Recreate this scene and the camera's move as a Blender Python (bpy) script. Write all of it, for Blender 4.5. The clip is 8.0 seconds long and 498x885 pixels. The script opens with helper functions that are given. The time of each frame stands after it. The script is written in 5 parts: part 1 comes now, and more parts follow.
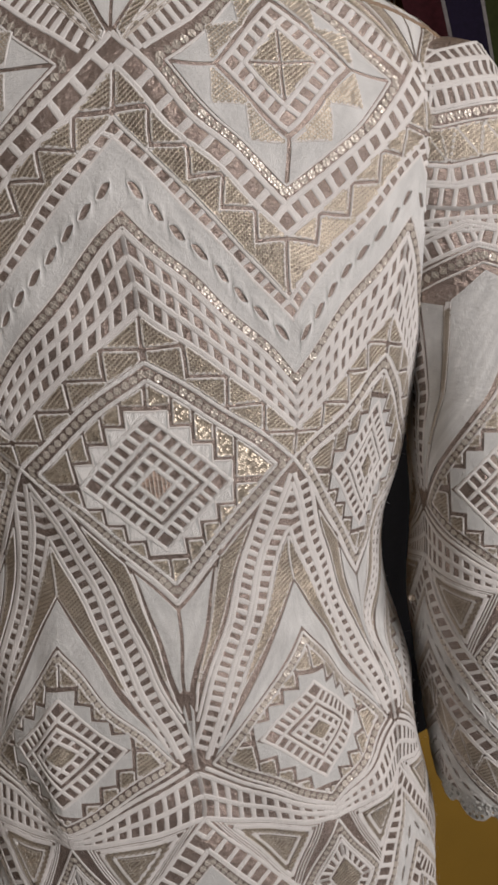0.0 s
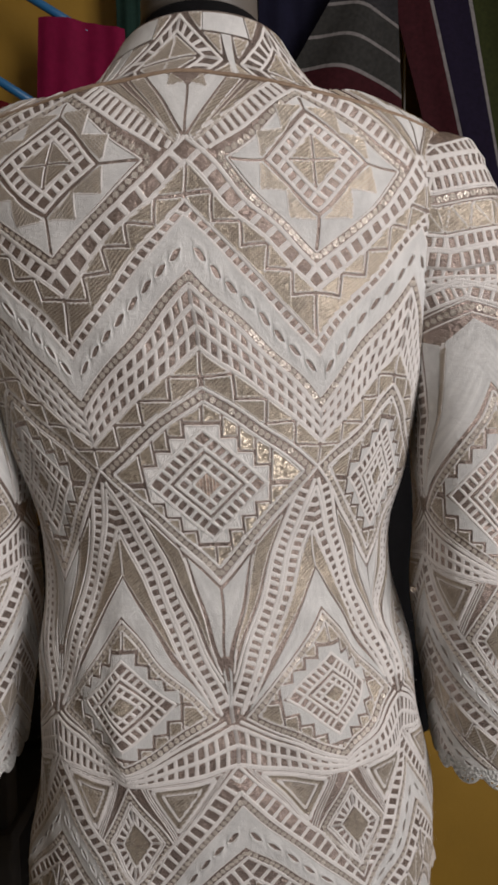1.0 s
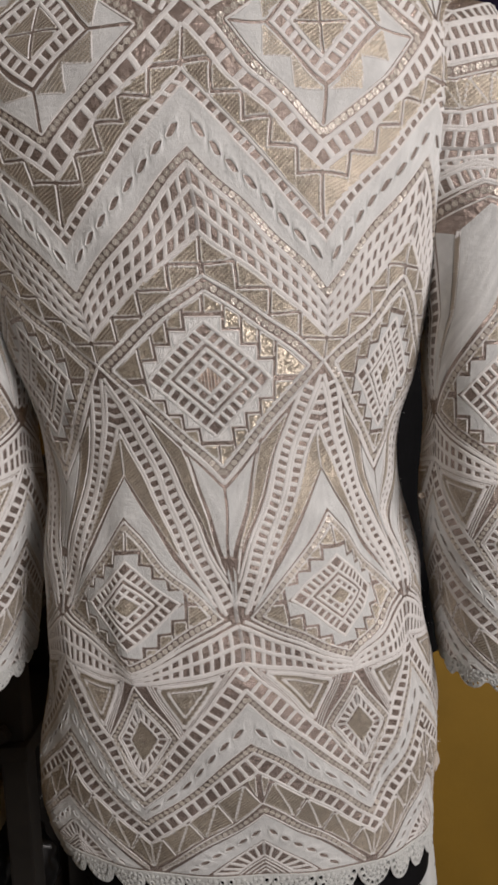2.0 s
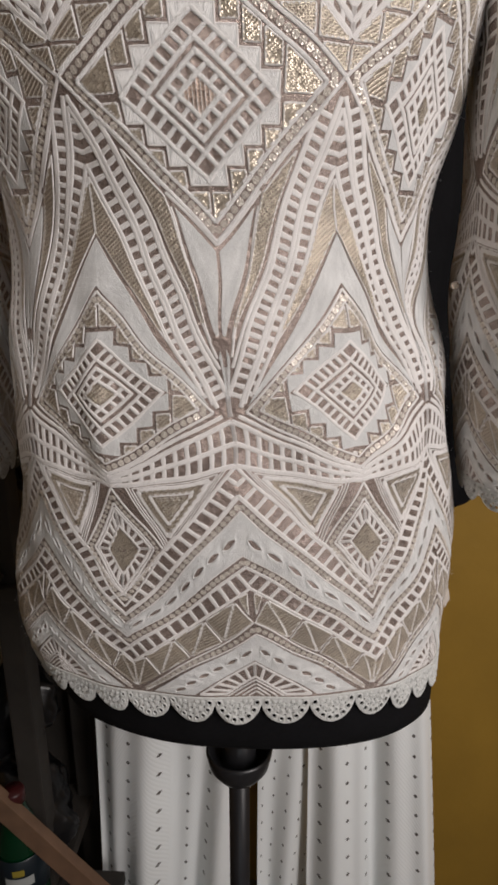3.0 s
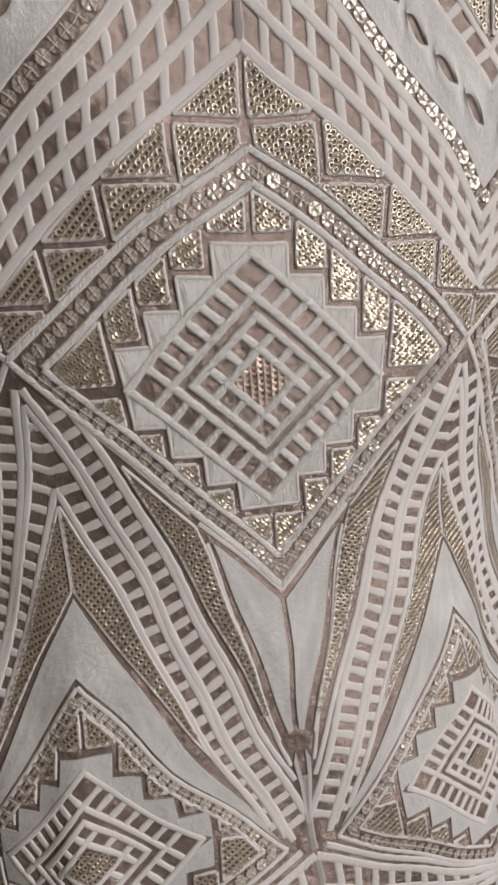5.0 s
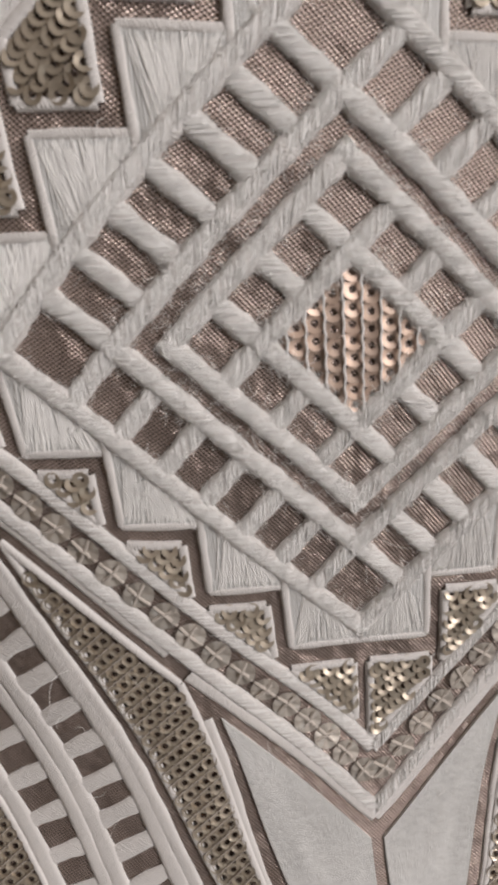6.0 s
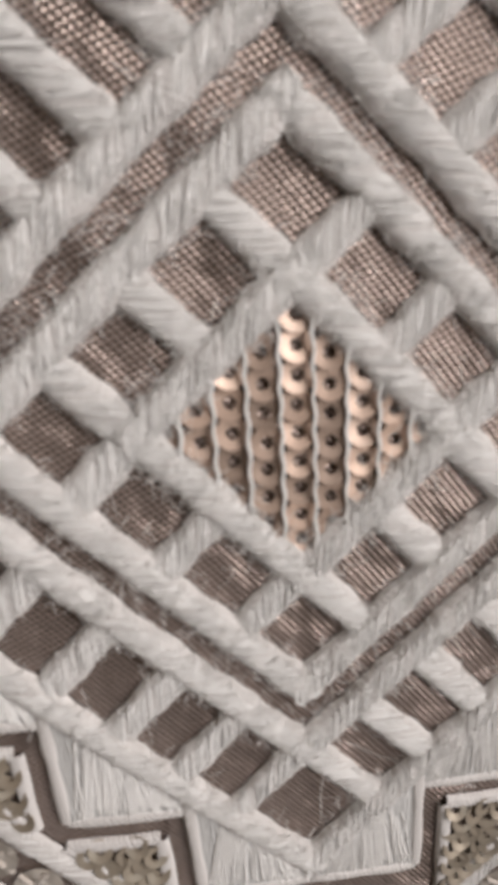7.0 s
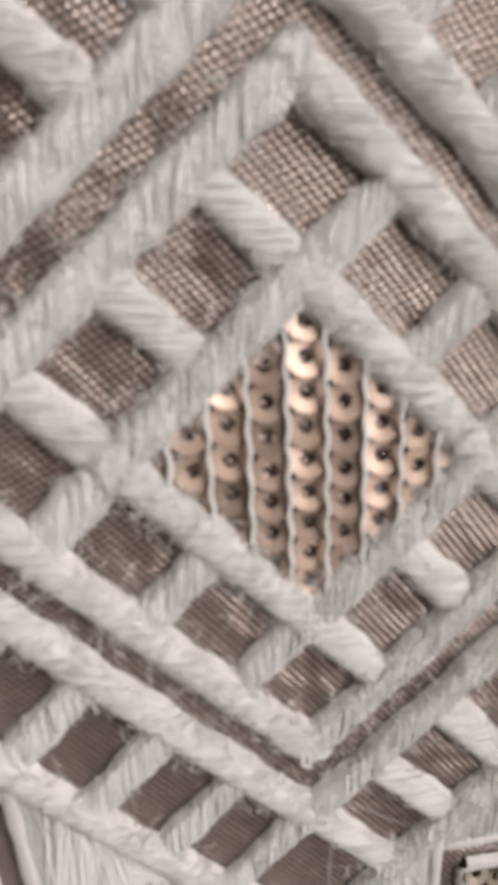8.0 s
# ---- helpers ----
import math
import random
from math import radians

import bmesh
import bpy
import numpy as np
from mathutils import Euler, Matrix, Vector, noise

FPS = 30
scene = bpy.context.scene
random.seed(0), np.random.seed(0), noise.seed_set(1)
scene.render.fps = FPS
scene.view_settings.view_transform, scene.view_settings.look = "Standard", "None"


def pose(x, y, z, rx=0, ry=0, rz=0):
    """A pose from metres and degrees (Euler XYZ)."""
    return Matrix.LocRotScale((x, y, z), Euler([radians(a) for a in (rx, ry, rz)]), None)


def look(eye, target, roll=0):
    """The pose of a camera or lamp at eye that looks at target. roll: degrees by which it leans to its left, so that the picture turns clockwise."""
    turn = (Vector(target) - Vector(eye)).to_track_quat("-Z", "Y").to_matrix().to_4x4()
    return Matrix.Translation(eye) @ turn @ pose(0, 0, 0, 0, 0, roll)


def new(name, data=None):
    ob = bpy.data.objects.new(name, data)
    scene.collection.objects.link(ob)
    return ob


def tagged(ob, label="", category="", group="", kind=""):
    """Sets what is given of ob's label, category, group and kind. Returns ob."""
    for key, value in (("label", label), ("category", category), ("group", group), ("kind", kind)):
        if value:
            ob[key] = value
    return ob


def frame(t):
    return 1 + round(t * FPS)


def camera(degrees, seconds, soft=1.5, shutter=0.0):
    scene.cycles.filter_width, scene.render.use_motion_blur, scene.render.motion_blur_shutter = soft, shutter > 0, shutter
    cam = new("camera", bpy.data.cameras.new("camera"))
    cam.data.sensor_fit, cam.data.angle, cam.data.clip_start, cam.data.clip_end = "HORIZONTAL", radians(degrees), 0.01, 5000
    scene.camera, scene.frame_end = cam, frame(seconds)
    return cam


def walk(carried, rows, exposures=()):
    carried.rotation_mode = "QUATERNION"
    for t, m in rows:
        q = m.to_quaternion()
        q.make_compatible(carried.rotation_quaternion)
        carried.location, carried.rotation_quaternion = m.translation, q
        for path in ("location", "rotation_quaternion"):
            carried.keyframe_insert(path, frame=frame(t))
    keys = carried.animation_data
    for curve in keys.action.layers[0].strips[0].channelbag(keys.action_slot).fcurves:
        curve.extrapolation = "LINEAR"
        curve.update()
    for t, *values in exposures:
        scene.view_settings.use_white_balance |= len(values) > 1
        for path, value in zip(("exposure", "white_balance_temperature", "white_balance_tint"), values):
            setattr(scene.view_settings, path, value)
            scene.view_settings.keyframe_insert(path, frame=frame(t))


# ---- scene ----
cam = camera(42.60, 8.0, soft=2.8)
cam.data.dof.use_dof, cam.data.dof.focus_distance, cam.data.dof.aperture_fstop = True, 0.24, 100
# seconds, eye x, y, z, yaw to the left, pitch up, roll
PATH = [
    (0.0, 0.0029, -0.0002, 1.2195, -0.17, -6.56, -2.01),
    (0.2, -0.0057, -0.0380, 1.2294, -0.34, -5.79, -1.27),
    (0.5, -0.0072, -0.0811, 1.2205, 0.73, -2.88, -0.98),
    (0.6, -0.0108, -0.0780, 1.2197, 1.05, -4.34, -0.68),
    (0.8, -0.0186, -0.0801, 1.2169, 0.19, -4.53, -0.97),
    (1.0, -0.0147, -0.0868, 1.2183, 0.50, -4.14, -1.00),
    (1.2, -0.0197, -0.0814, 1.2138, -0.06, -5.09, -0.50),
    (2.3, -0.0071, -0.0718, 1.1573, 2.78, -10.36, -1.13),
    (2.5, -0.0067, -0.0634, 1.1369, 3.59, -12.21, -0.57),
    (2.8, -0.0051, -0.0382, 1.1084, 3.44, -16.23, -0.13),
    (3.0, -0.0033, -0.0220, 1.0897, 2.86, -17.49, -0.00),
    (3.2, -0.0076, -0.0136, 1.0874, 1.18, -17.41, -0.70),
    (3.5, -0.0153, -0.0001, 1.1278, -0.11, -11.43, -1.23),
    (3.8, -0.0256, 0.0423, 1.1371, -2.72, -11.45, -1.11),
    (4.0, -0.0427, 0.0665, 1.1344, -4.68, -12.72, -0.88),
    (4.2, -0.0620, 0.0829, 1.1361, -7.31, -12.73, -1.87),
    (4.5, -0.0798, 0.1095, 1.1469, -9.14, -11.79, -2.30),
    (4.8, -0.0881, 0.1317, 1.1623, -10.65, -10.36, -3.16),
    (5.0, -0.0865, 0.1467, 1.1705, -10.55, -8.51, -3.06),
    (5.2, -0.0804, 0.1772, 1.1672, -9.73, -7.47, -3.09),
    (6.3, -0.0586, 0.2785, 1.1594, -3.11, -8.69, -1.43),
    (6.5, -0.0552, 0.2848, 1.1600, -5.93, -7.87, -1.15),
    (6.8, -0.0540, 0.2911, 1.1623, -6.16, -6.92, -1.27),
    (7.0, -0.0534, 0.2953, 1.1642, -5.36, -6.66, -0.36),
    (7.2, -0.0551, 0.2999, 1.1635, -5.15, -6.09, -0.19),
    (7.5, -0.0550, 0.3037, 1.1628, -6.41, -6.03, -0.25),
    (7.8, -0.0528, 0.3018, 1.1639, -7.21, -5.40, -0.40),
    (8.0, -0.0538, 0.3016, 1.1647, -6.92, -6.15, -0.34),
]


def eye_pose(x, y, z, yaw, pitch, roll):
    return pose(x, y, z, 0, 0, yaw) @ pose(0, 0, 0, 90 + pitch) @ pose(0, 0, 0, 0, 0, roll)


walk(cam, [(r[0], eye_pose(*r[1:])) for r in PATH], exposures=[(0.0, -0.16), (1.2, -0.12), (2.5, 0.04), (3.0, 0.12), (3.5, 0.03), (4.0, -0.08), (4.5, -0.07), (5.2, -0.03), (6.3, 0.06), (7.0, 0.12), (8.0, 0.24)])

# ---- light ----
world = bpy.data.worlds.new("world")
scene.world = world
world.use_nodes = True
world.node_tree.nodes["Background"].inputs[0].default_value = (0.75, 0.82, 0.9, 1)
world.node_tree.nodes["Background"].inputs[1].default_value = 0.018
scene.view_settings.exposure = 0.0


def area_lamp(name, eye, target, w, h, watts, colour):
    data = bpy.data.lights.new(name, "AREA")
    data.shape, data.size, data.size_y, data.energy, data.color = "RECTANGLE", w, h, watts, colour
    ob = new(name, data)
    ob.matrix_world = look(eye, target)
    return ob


# Unseen key light at the right front, placed to suit the sequins' highlights.
area_lamp("right_key_light", (1.12, -0.88, 1.62), (0.0, 0.35, 1.16), 0.65, 1.4, 27.5, (1.0, 0.93, 0.905))
# Added fill with no doorway behind it, aimed low to brighten the trousers.
area_lamp("trouser_fill_light", (0.25, -2.1, 0.35), (-0.02, 0.80, 0.30), 0.9, 0.8, 1.6, (0.86, 0.94, 1.0))


# ---- materials ----
def material(name, colour, rough=0.6, metal=0.0, noise_scale=None, noise_amount=0.12, bump=None, sheen=0.0, coord="Object"):
    """A node material: colour with two scales of noise; bump is (scale, strength, distance)."""
    m = bpy.data.materials.new(name)
    m.use_nodes = True
    nt = m.node_tree
    bsdf = nt.nodes["Principled BSDF"]
    bsdf.inputs["Roughness"].default_value = rough
    bsdf.inputs["Metallic"].default_value = metal
    bsdf.inputs["Base Color"].default_value = (*colour, 1)
    if sheen:
        bsdf.inputs["Sheen Weight"].default_value = sheen
    tc = nt.nodes.new("ShaderNodeTexCoord")
    if noise_scale:
        n1 = nt.nodes.new("ShaderNodeTexNoise")
        n1.inputs["Scale"].default_value = noise_scale
        n1.inputs["Detail"].default_value = 8
        n2 = nt.nodes.new("ShaderNodeTexNoise")
        n2.inputs["Scale"].default_value = noise_scale * 0.12
        n2.inputs["Detail"].default_value = 3
        add = nt.nodes.new("ShaderNodeMath")
        add.operation = "ADD"
        ramp = nt.nodes.new("ShaderNodeMapRange")
        ramp.inputs["From Min"].default_value, ramp.inputs["From Max"].default_value = 0.6, 1.4
        ramp.inputs["To Min"].default_value, ramp.inputs["To Max"].default_value = 1 - noise_amount, 1 + noise_amount
        mul = nt.nodes.new("ShaderNodeVectorMath")
        mul.operation = "SCALE"
        mul.inputs[0].default_value = colour
        for n in (n1, n2):
            nt.links.new(tc.outputs[coord], n.inputs["Vector"])
        nt.links.new(n1.outputs["Fac"], add.inputs[0])
        nt.links.new(n2.outputs["Fac"], add.inputs[1])
        nt.links.new(add.outputs[0], ramp.inputs["Value"])
        nt.links.new(ramp.outputs[0], mul.inputs["Scale"])
        nt.links.new(mul.outputs[0], bsdf.inputs["Base Color"])
    if bump:
        nb = nt.nodes.new("ShaderNodeTexNoise")
        nb.inputs["Scale"].default_value = bump[0]
        nb.inputs["Detail"].default_value = 4
        nt.links.new(tc.outputs[coord], nb.inputs["Vector"])
        b = nt.nodes.new("ShaderNodeBump")
        b.inputs["Strength"].default_value, b.inputs["Distance"].default_value = bump[1], bump[2]
        nt.links.new(nb.outputs["Fac"], b.inputs["Height"])
        nt.links.new(b.outputs[0], bsdf.inputs["Normal"])
    return m


def stitched(name, colour, period, slant, rough=0.68, depth=0.00012, strength=0.5, fuzz=0.05, pucker=0.0):
    """Satin stitches: fine slanted yarns across a band whose UV is metres along and across."""
    m = bpy.data.materials.new(name)
    m.use_nodes = True
    nt = m.node_tree
    bsdf = nt.nodes["Principled BSDF"]
    bsdf.inputs["Roughness"].default_value = rough
    bsdf.inputs["Sheen Weight"].default_value = 0.25
    uv = nt.nodes.new("ShaderNodeUVMap")
    uv.uv_map = "UVMap"
    sep = nt.nodes.new("ShaderNodeSeparateXYZ")
    nt.links.new(uv.outputs[0], sep.inputs[0])
    sl = nt.nodes.new("ShaderNodeMath")
    sl.operation = "MULTIPLY_ADD"
    sl.inputs[1].default_value = slant
    nt.links.new(sep.outputs[1], sl.inputs[0])
    nt.links.new(sep.outputs[0], sl.inputs[2])
    wob = nt.nodes.new("ShaderNodeTexNoise")
    wob.inputs["Scale"].default_value = 900
    nt.links.new(uv.outputs[0], wob.inputs["Vector"])
    ad = nt.nodes.new("ShaderNodeMath")
    ad.operation = "MULTIPLY_ADD"
    ad.inputs[1].default_value = period * 0.9
    nt.links.new(wob.outputs["Fac"], ad.inputs[0])
    nt.links.new(sl.outputs[0], ad.inputs[2])
    sc = nt.nodes.new("ShaderNodeMath")
    sc.operation = "MULTIPLY"
    sc.inputs[1].default_value = 2 * math.pi / period
    nt.links.new(ad.outputs[0], sc.inputs[0])
    wave = nt.nodes.new("ShaderNodeMath")
    wave.operation = "SINE"
    nt.links.new(sc.outputs[0], wave.inputs[0])
    cr = nt.nodes.new("ShaderNodeMath")
    cr.operation = "MULTIPLY_ADD"
    cr.inputs[1].default_value = -slant
    nt.links.new(sep.outputs[0], cr.inputs[0])
    nt.links.new(sep.outputs[1], cr.inputs[2])
    both_ways = nt.nodes.new("ShaderNodeCombineXYZ")
    nt.links.new(ad.outputs[0], both_ways.inputs[0])
    nt.links.new(cr.outputs[0], both_ways.inputs[1])
    stretch = nt.nodes.new("ShaderNodeMapping")
    stretch.inputs["Scale"].default_value = (2.2 / period, 0.22 / period, 1)
    nt.links.new(both_ways.outputs[0], stretch.inputs[0])
    fibre = nt.nodes.new("ShaderNodeTexNoise")
    fibre.inputs["Scale"].default_value, fibre.inputs["Detail"].default_value = 1.0, 3
    nt.links.new(stretch.outputs[0], fibre.inputs["Vector"])
    sn = nt.nodes.new("ShaderNodeMath")
    sn.operation = "MULTIPLY_ADD"
    sn.inputs[1].default_value = 3.5
    nt.links.new(fibre.outputs["Fac"], sn.inputs[0])
    part_wave = nt.nodes.new("ShaderNodeMath")
    part_wave.operation = "MULTIPLY"
    part_wave.inputs[1].default_value = 0.3
    nt.links.new(wave.outputs[0], part_wave.inputs[0])
    nt.links.new(part_wave.outputs[0], sn.inputs[2])
    b = nt.nodes.new("ShaderNodeBump")
    b.inputs["Strength"].default_value, b.inputs["Distance"].default_value = strength, depth
    height = sn
    if pucker:
        tc = nt.nodes.new("ShaderNodeTexCoord")
        for scale, high in ((170, 6.0), (650, 2.2)):
            soft = nt.nodes.new("ShaderNodeTexNoise")
            soft.inputs["Scale"].default_value, soft.inputs["Detail"].default_value = scale, 3
            nt.links.new(tc.outputs["Object"], soft.inputs["Vector"])
            more = nt.nodes.new("ShaderNodeMath")
            more.operation = "MULTIPLY_ADD"
            more.inputs[1].default_value = high * pucker
            nt.links.new(soft.outputs["Fac"], more.inputs[0])
            nt.links.new(height.outputs[0], more.inputs[2])
            height = more
    nt.links.new(height.outputs[0], b.inputs["Height"])
    nt.links.new(b.outputs[0], bsdf.inputs["Normal"])
    tone = nt.nodes.new("ShaderNodeTexNoise")
    tone.inputs["Scale"].default_value = 60
    tone.inputs["Detail"].default_value = 6
    nt.links.new(uv.outputs[0], tone.inputs["Vector"])
    s2 = nt.nodes.new("ShaderNodeMath")
    s2.operation = "MULTIPLY_ADD"
    s2.inputs[1].default_value = 0.04
    nt.links.new(wave.outputs[0], s2.inputs[0])
    nt.links.new(tone.outputs["Fac"], s2.inputs[2])
    mr = nt.nodes.new("ShaderNodeMapRange")
    mr.inputs["From Min"].default_value, mr.inputs["From Max"].default_value = 0.2, 0.8
    mr.inputs["To Min"].default_value, mr.inputs["To Max"].default_value = 1 - fuzz * 2, 1 + fuzz
    nt.links.new(s2.outputs[0], mr.inputs["Value"])
    mul = nt.nodes.new("ShaderNodeVectorMath")
    mul.operation = "SCALE"
    mul.inputs[0].default_value = colour
    nt.links.new(mr.outputs[0], mul.inputs["Scale"])
    nt.links.new(mul.outputs[0], bsdf.inputs["Base Color"])
    return m


def net_material(name, thread, gap, period):
    """A shiny woven net; its UV is metres on the cloth."""
    m = bpy.data.materials.new(name)
    m.use_nodes = True
    nt = m.node_tree
    bsdf = nt.nodes["Principled BSDF"]
    uv = nt.nodes.new("ShaderNodeUVMap")
    uv.uv_map = "UVMap"
    rot = nt.nodes.new("ShaderNodeMapping")
    rot.inputs["Rotation"].default_value = (0, 0, radians(12))
    rot.inputs["Scale"].default_value = (2 * math.pi / period, 2 * math.pi / (period * 0.8), 1)
    nt.links.new(uv.outputs[0], rot.inputs[0])
    sep = nt.nodes.new("ShaderNodeSeparateXYZ")
    nt.links.new(rot.outputs[0], sep.inputs[0])
    waves = []
    for k in (0, 1):
        s = nt.nodes.new("ShaderNodeMath")
        s.operation = "SINE"
        nt.links.new(sep.outputs[k], s.inputs[0])
        waves.append(s)
    prod = nt.nodes.new("ShaderNodeMath")
    prod.operation = "MULTIPLY"
    nt.links.new(waves[0].outputs[0], prod.inputs[0])
    nt.links.new(waves[1].outputs[0], prod.inputs[1])
    mr = nt.nodes.new("ShaderNodeMapRange")
    mr.inputs["From Min"].default_value, mr.inputs["From Max"].default_value = -0.50, 0.10
    nt.links.new(prod.outputs[0], mr.inputs["Value"])
    mix = nt.nodes.new("ShaderNodeMix")
    mix.data_type = "RGBA"
    mix.inputs["A"].default_value = (*gap, 1)
    mix.inputs["B"].default_value = (*thread, 1)
    nt.links.new(mr.outputs[0], mix.inputs["Factor"])
    tone = nt.nodes.new("ShaderNodeTexNoise")
    tone.inputs["Scale"].default_value = 45
    tone.inputs["Detail"].default_value = 5
    nt.links.new(uv.outputs[0], tone.inputs["Vector"])
    t2 = nt.nodes.new("ShaderNodeMapRange")
    t2.inputs["From Min"].default_value, t2.inputs["From Max"].default_value = 0.25, 0.75
    t2.inputs["To Min"].default_value, t2.inputs["To Max"].default_value = 0.8, 1.15
    nt.links.new(tone.outputs["Fac"], t2.inputs["Value"])
    mul = nt.nodes.new("ShaderNodeVectorMath")
    mul.operation = "SCALE"
    nt.links.new(mix.outputs["Result"], mul.inputs[0])
    nt.links.new(t2.outputs[0], mul.inputs["Scale"])
    nt.links.new(mul.outputs[0], bsdf.inputs["Base Color"])
    met = nt.nodes.new("ShaderNodeMath")
    met.operation = "MULTIPLY"
    met.inputs[1].default_value = 0.66
    nt.links.new(mr.outputs[0], met.inputs[0])
    nt.links.new(met.outputs[0], bsdf.inputs["Metallic"])
    bsdf.inputs["Roughness"].default_value = 0.30
    b = nt.nodes.new("ShaderNodeBump")
    b.inputs["Strength"].default_value, b.inputs["Distance"].default_value = 1.0, period * 0.085
    nt.links.new(prod.outputs[0], b.inputs["Height"])
    sag, dip = nt.nodes.new("ShaderNodeTexNoise"), nt.nodes.new("ShaderNodeBump")
    sag.inputs["Scale"].default_value, sag.inputs["Detail"].default_value = 210, 2
    dip.inputs["Strength"].default_value, dip.inputs["Distance"].default_value = 1.0, 0.0013
    nt.links.new(uv.outputs[0], sag.inputs["Vector"])
    nt.links.new(sag.outputs["Fac"], dip.inputs["Height"])
    nt.links.new(dip.outputs[0], b.inputs["Normal"])
    nt.links.new(b.outputs[0], bsdf.inputs["Normal"])
    return m


THREAD = (0.86, 0.835, 0.815)
WHITE = stitched("white_satin_thread", THREAD, 0.00045, 0.55, strength=0.5, fuzz=0.08, pucker=0.5)
FINE = stitched("ivory_thread", (0.66, 0.60, 0.54), 0.0003, 1.2)
YARN = material("white_cotton_yarn", (0.93, 0.925, 0.91), 0.8, 0, 900, 0.06, sheen=0.3)
LINEN = stitched("white_stitched_fill", (0.79, 0.795, 0.785), 0.0005, 0.15, strength=0.5, fuzz=0.15, pucker=1.8)
LACE = stitched("white_lace", (0.70, 0.71, 0.69), 0.0006, 0.8, strength=0.6, fuzz=0.10)
PIPING = stitched("bronze_piping", (0.30, 0.21, 0.14), 0.0008, 0.9, rough=0.45)
NET = net_material("rose_metal_net", (0.56, 0.455, 0.405), (0.036, 0.025, 0.020), 0.00066)
SEQUIN = material("gold_sequin", (0.56, 0.49, 0.395), 0.32, 0.50, 260, 0.30)
PEARL = material("champagne_sequin", (0.74, 0.65, 0.56), 0.25, 0.6, 300, 0.2)
CLEAR = material("clear_champagne_sequin", (0.86, 0.80, 0.72), 0.30, 0.45, 300, 0.15)
CLEAR.node_tree.nodes["Principled BSDF"].inputs["Alpha"].default_value = 0.84
PEACH = material("peach_sequin", (0.74, 0.56, 0.45), 0.42, 0.3, 500, 0.15)
# Random tone per sequin: differing reflections put into the base colour.
for shiny, low in ((PEACH, 0.5), (CLEAR, 0.8)):
    tree = shiny.node_tree
    info, spread, vary = (tree.nodes.new(k) for k in ("ShaderNodeObjectInfo", "ShaderNodeMapRange", "ShaderNodeVectorMath"))
    vary.operation = "SCALE"
    spread.inputs["To Min"].default_value, spread.inputs["To Max"].default_value = low, 1.12
    base_in = tree.nodes["Principled BSDF"].inputs["Base Color"]
    tree.links.new(base_in.links[0].from_socket, vary.inputs[0])
    tree.links.new(info.outputs["Random"], spread.inputs["Value"])
    tree.links.new(spread.outputs[0], vary.inputs["Scale"])
    tree.links.new(vary.outputs[0], base_in)
FORM_BLACK = material("black_jersey", (0.006, 0.006, 0.007), 0.85, 0, 300, 0.3, (2500, 0.3, 0.0005))
METAL_BLACK = material("black_enamel", (0.015, 0.015, 0.017), 0.35, 0, 40, 0.3)
CAP_GREY = material("grey_plastic_cap", (0.12, 0.11, 0.10), 0.5, 0, 30, 0.15)
for dark in (FORM_BLACK,):
    dark.node_tree.nodes["Principled BSDF"].inputs["Specular IOR Level"].default_value = 0.12
WALL = material("ochre_wall_paint", (0.30, 0.175, 0.022), 0.55, 0, 12, 0.14, (30, 0.25, 0.004))
FLOOR = material("dark_concrete", (0.10, 0.09, 0.08), 0.8, 0, 20, 0.3, (80, 0.4, 0.003))
CEIL = material("old_white_ceiling", (0.6, 0.58, 0.54), 0.8, 0, 8, 0.1)


# ---- mesh helpers ----
class Soup:
    """Collects grids of quads with UVs and material slots into one mesh."""

    def __init__(self):
        self.v, self.f, self.uv, self.mi, self.n = [], [], [], [], 0

    def grid(self, pts, uv, wrap=False, slot=0):
        a, b = pts.shape[:2]
        k = self.n + np.arange(a * b).reshape(a, b)
        if wrap:
            k = np.concatenate([k, k[:, :1]], 1)
        f = np.stack([k[:-1, :-1], k[:-1, 1:], k[1:, 1:], k[1:, :-1]], -1).reshape(-1, 4)
        self.f.append(f)
        self.mi.append(np.full(len(f), slot))
        self.v.append(pts.reshape(-1, 3))
        self.uv.append(uv.reshape(-1, 2))
        self.n += a * b

    def mesh(self, name, mats, smooth=True, weld=False):
        me = bpy.data.meshes.new(name)
        v, f, uv, mi = (np.concatenate(x) for x in (self.v, self.f, self.uv, self.mi))
        if weld:
            _, first, back = np.unique(np.round(v * 2e5).astype(np.int64), axis=0, return_index=True, return_inverse=True)
            v, uv, f = v[first], uv[first], back.reshape(-1)[f]
        me.vertices.add(len(v))
        me.vertices.foreach_set("co", v.astype(np.float32).ravel())
        me.loops.add(f.size)
        me.loops.foreach_set("vertex_index", f.astype(np.int32).ravel())
        me.polygons.add(len(f))
        me.polygons.foreach_set("loop_start", (np.arange(len(f)) * 4).astype(np.int32))
        used = np.unique(mi)
        me.polygons.foreach_set("material_index", np.searchsorted(used, mi).astype(np.int32))
        me.update(calc_edges=True)
        me.uv_layers.new(name="UVMap").data.foreach_set("uv", uv[f.ravel()].astype(np.float32).ravel())
        me.polygons.foreach_set("use_smooth", np.full(len(f), smooth))
        for k in used:
            me.materials.append(mats[k])
        me.validate()
        if weld:
            me.set_sharp_from_angle(angle=radians(50))
        return me


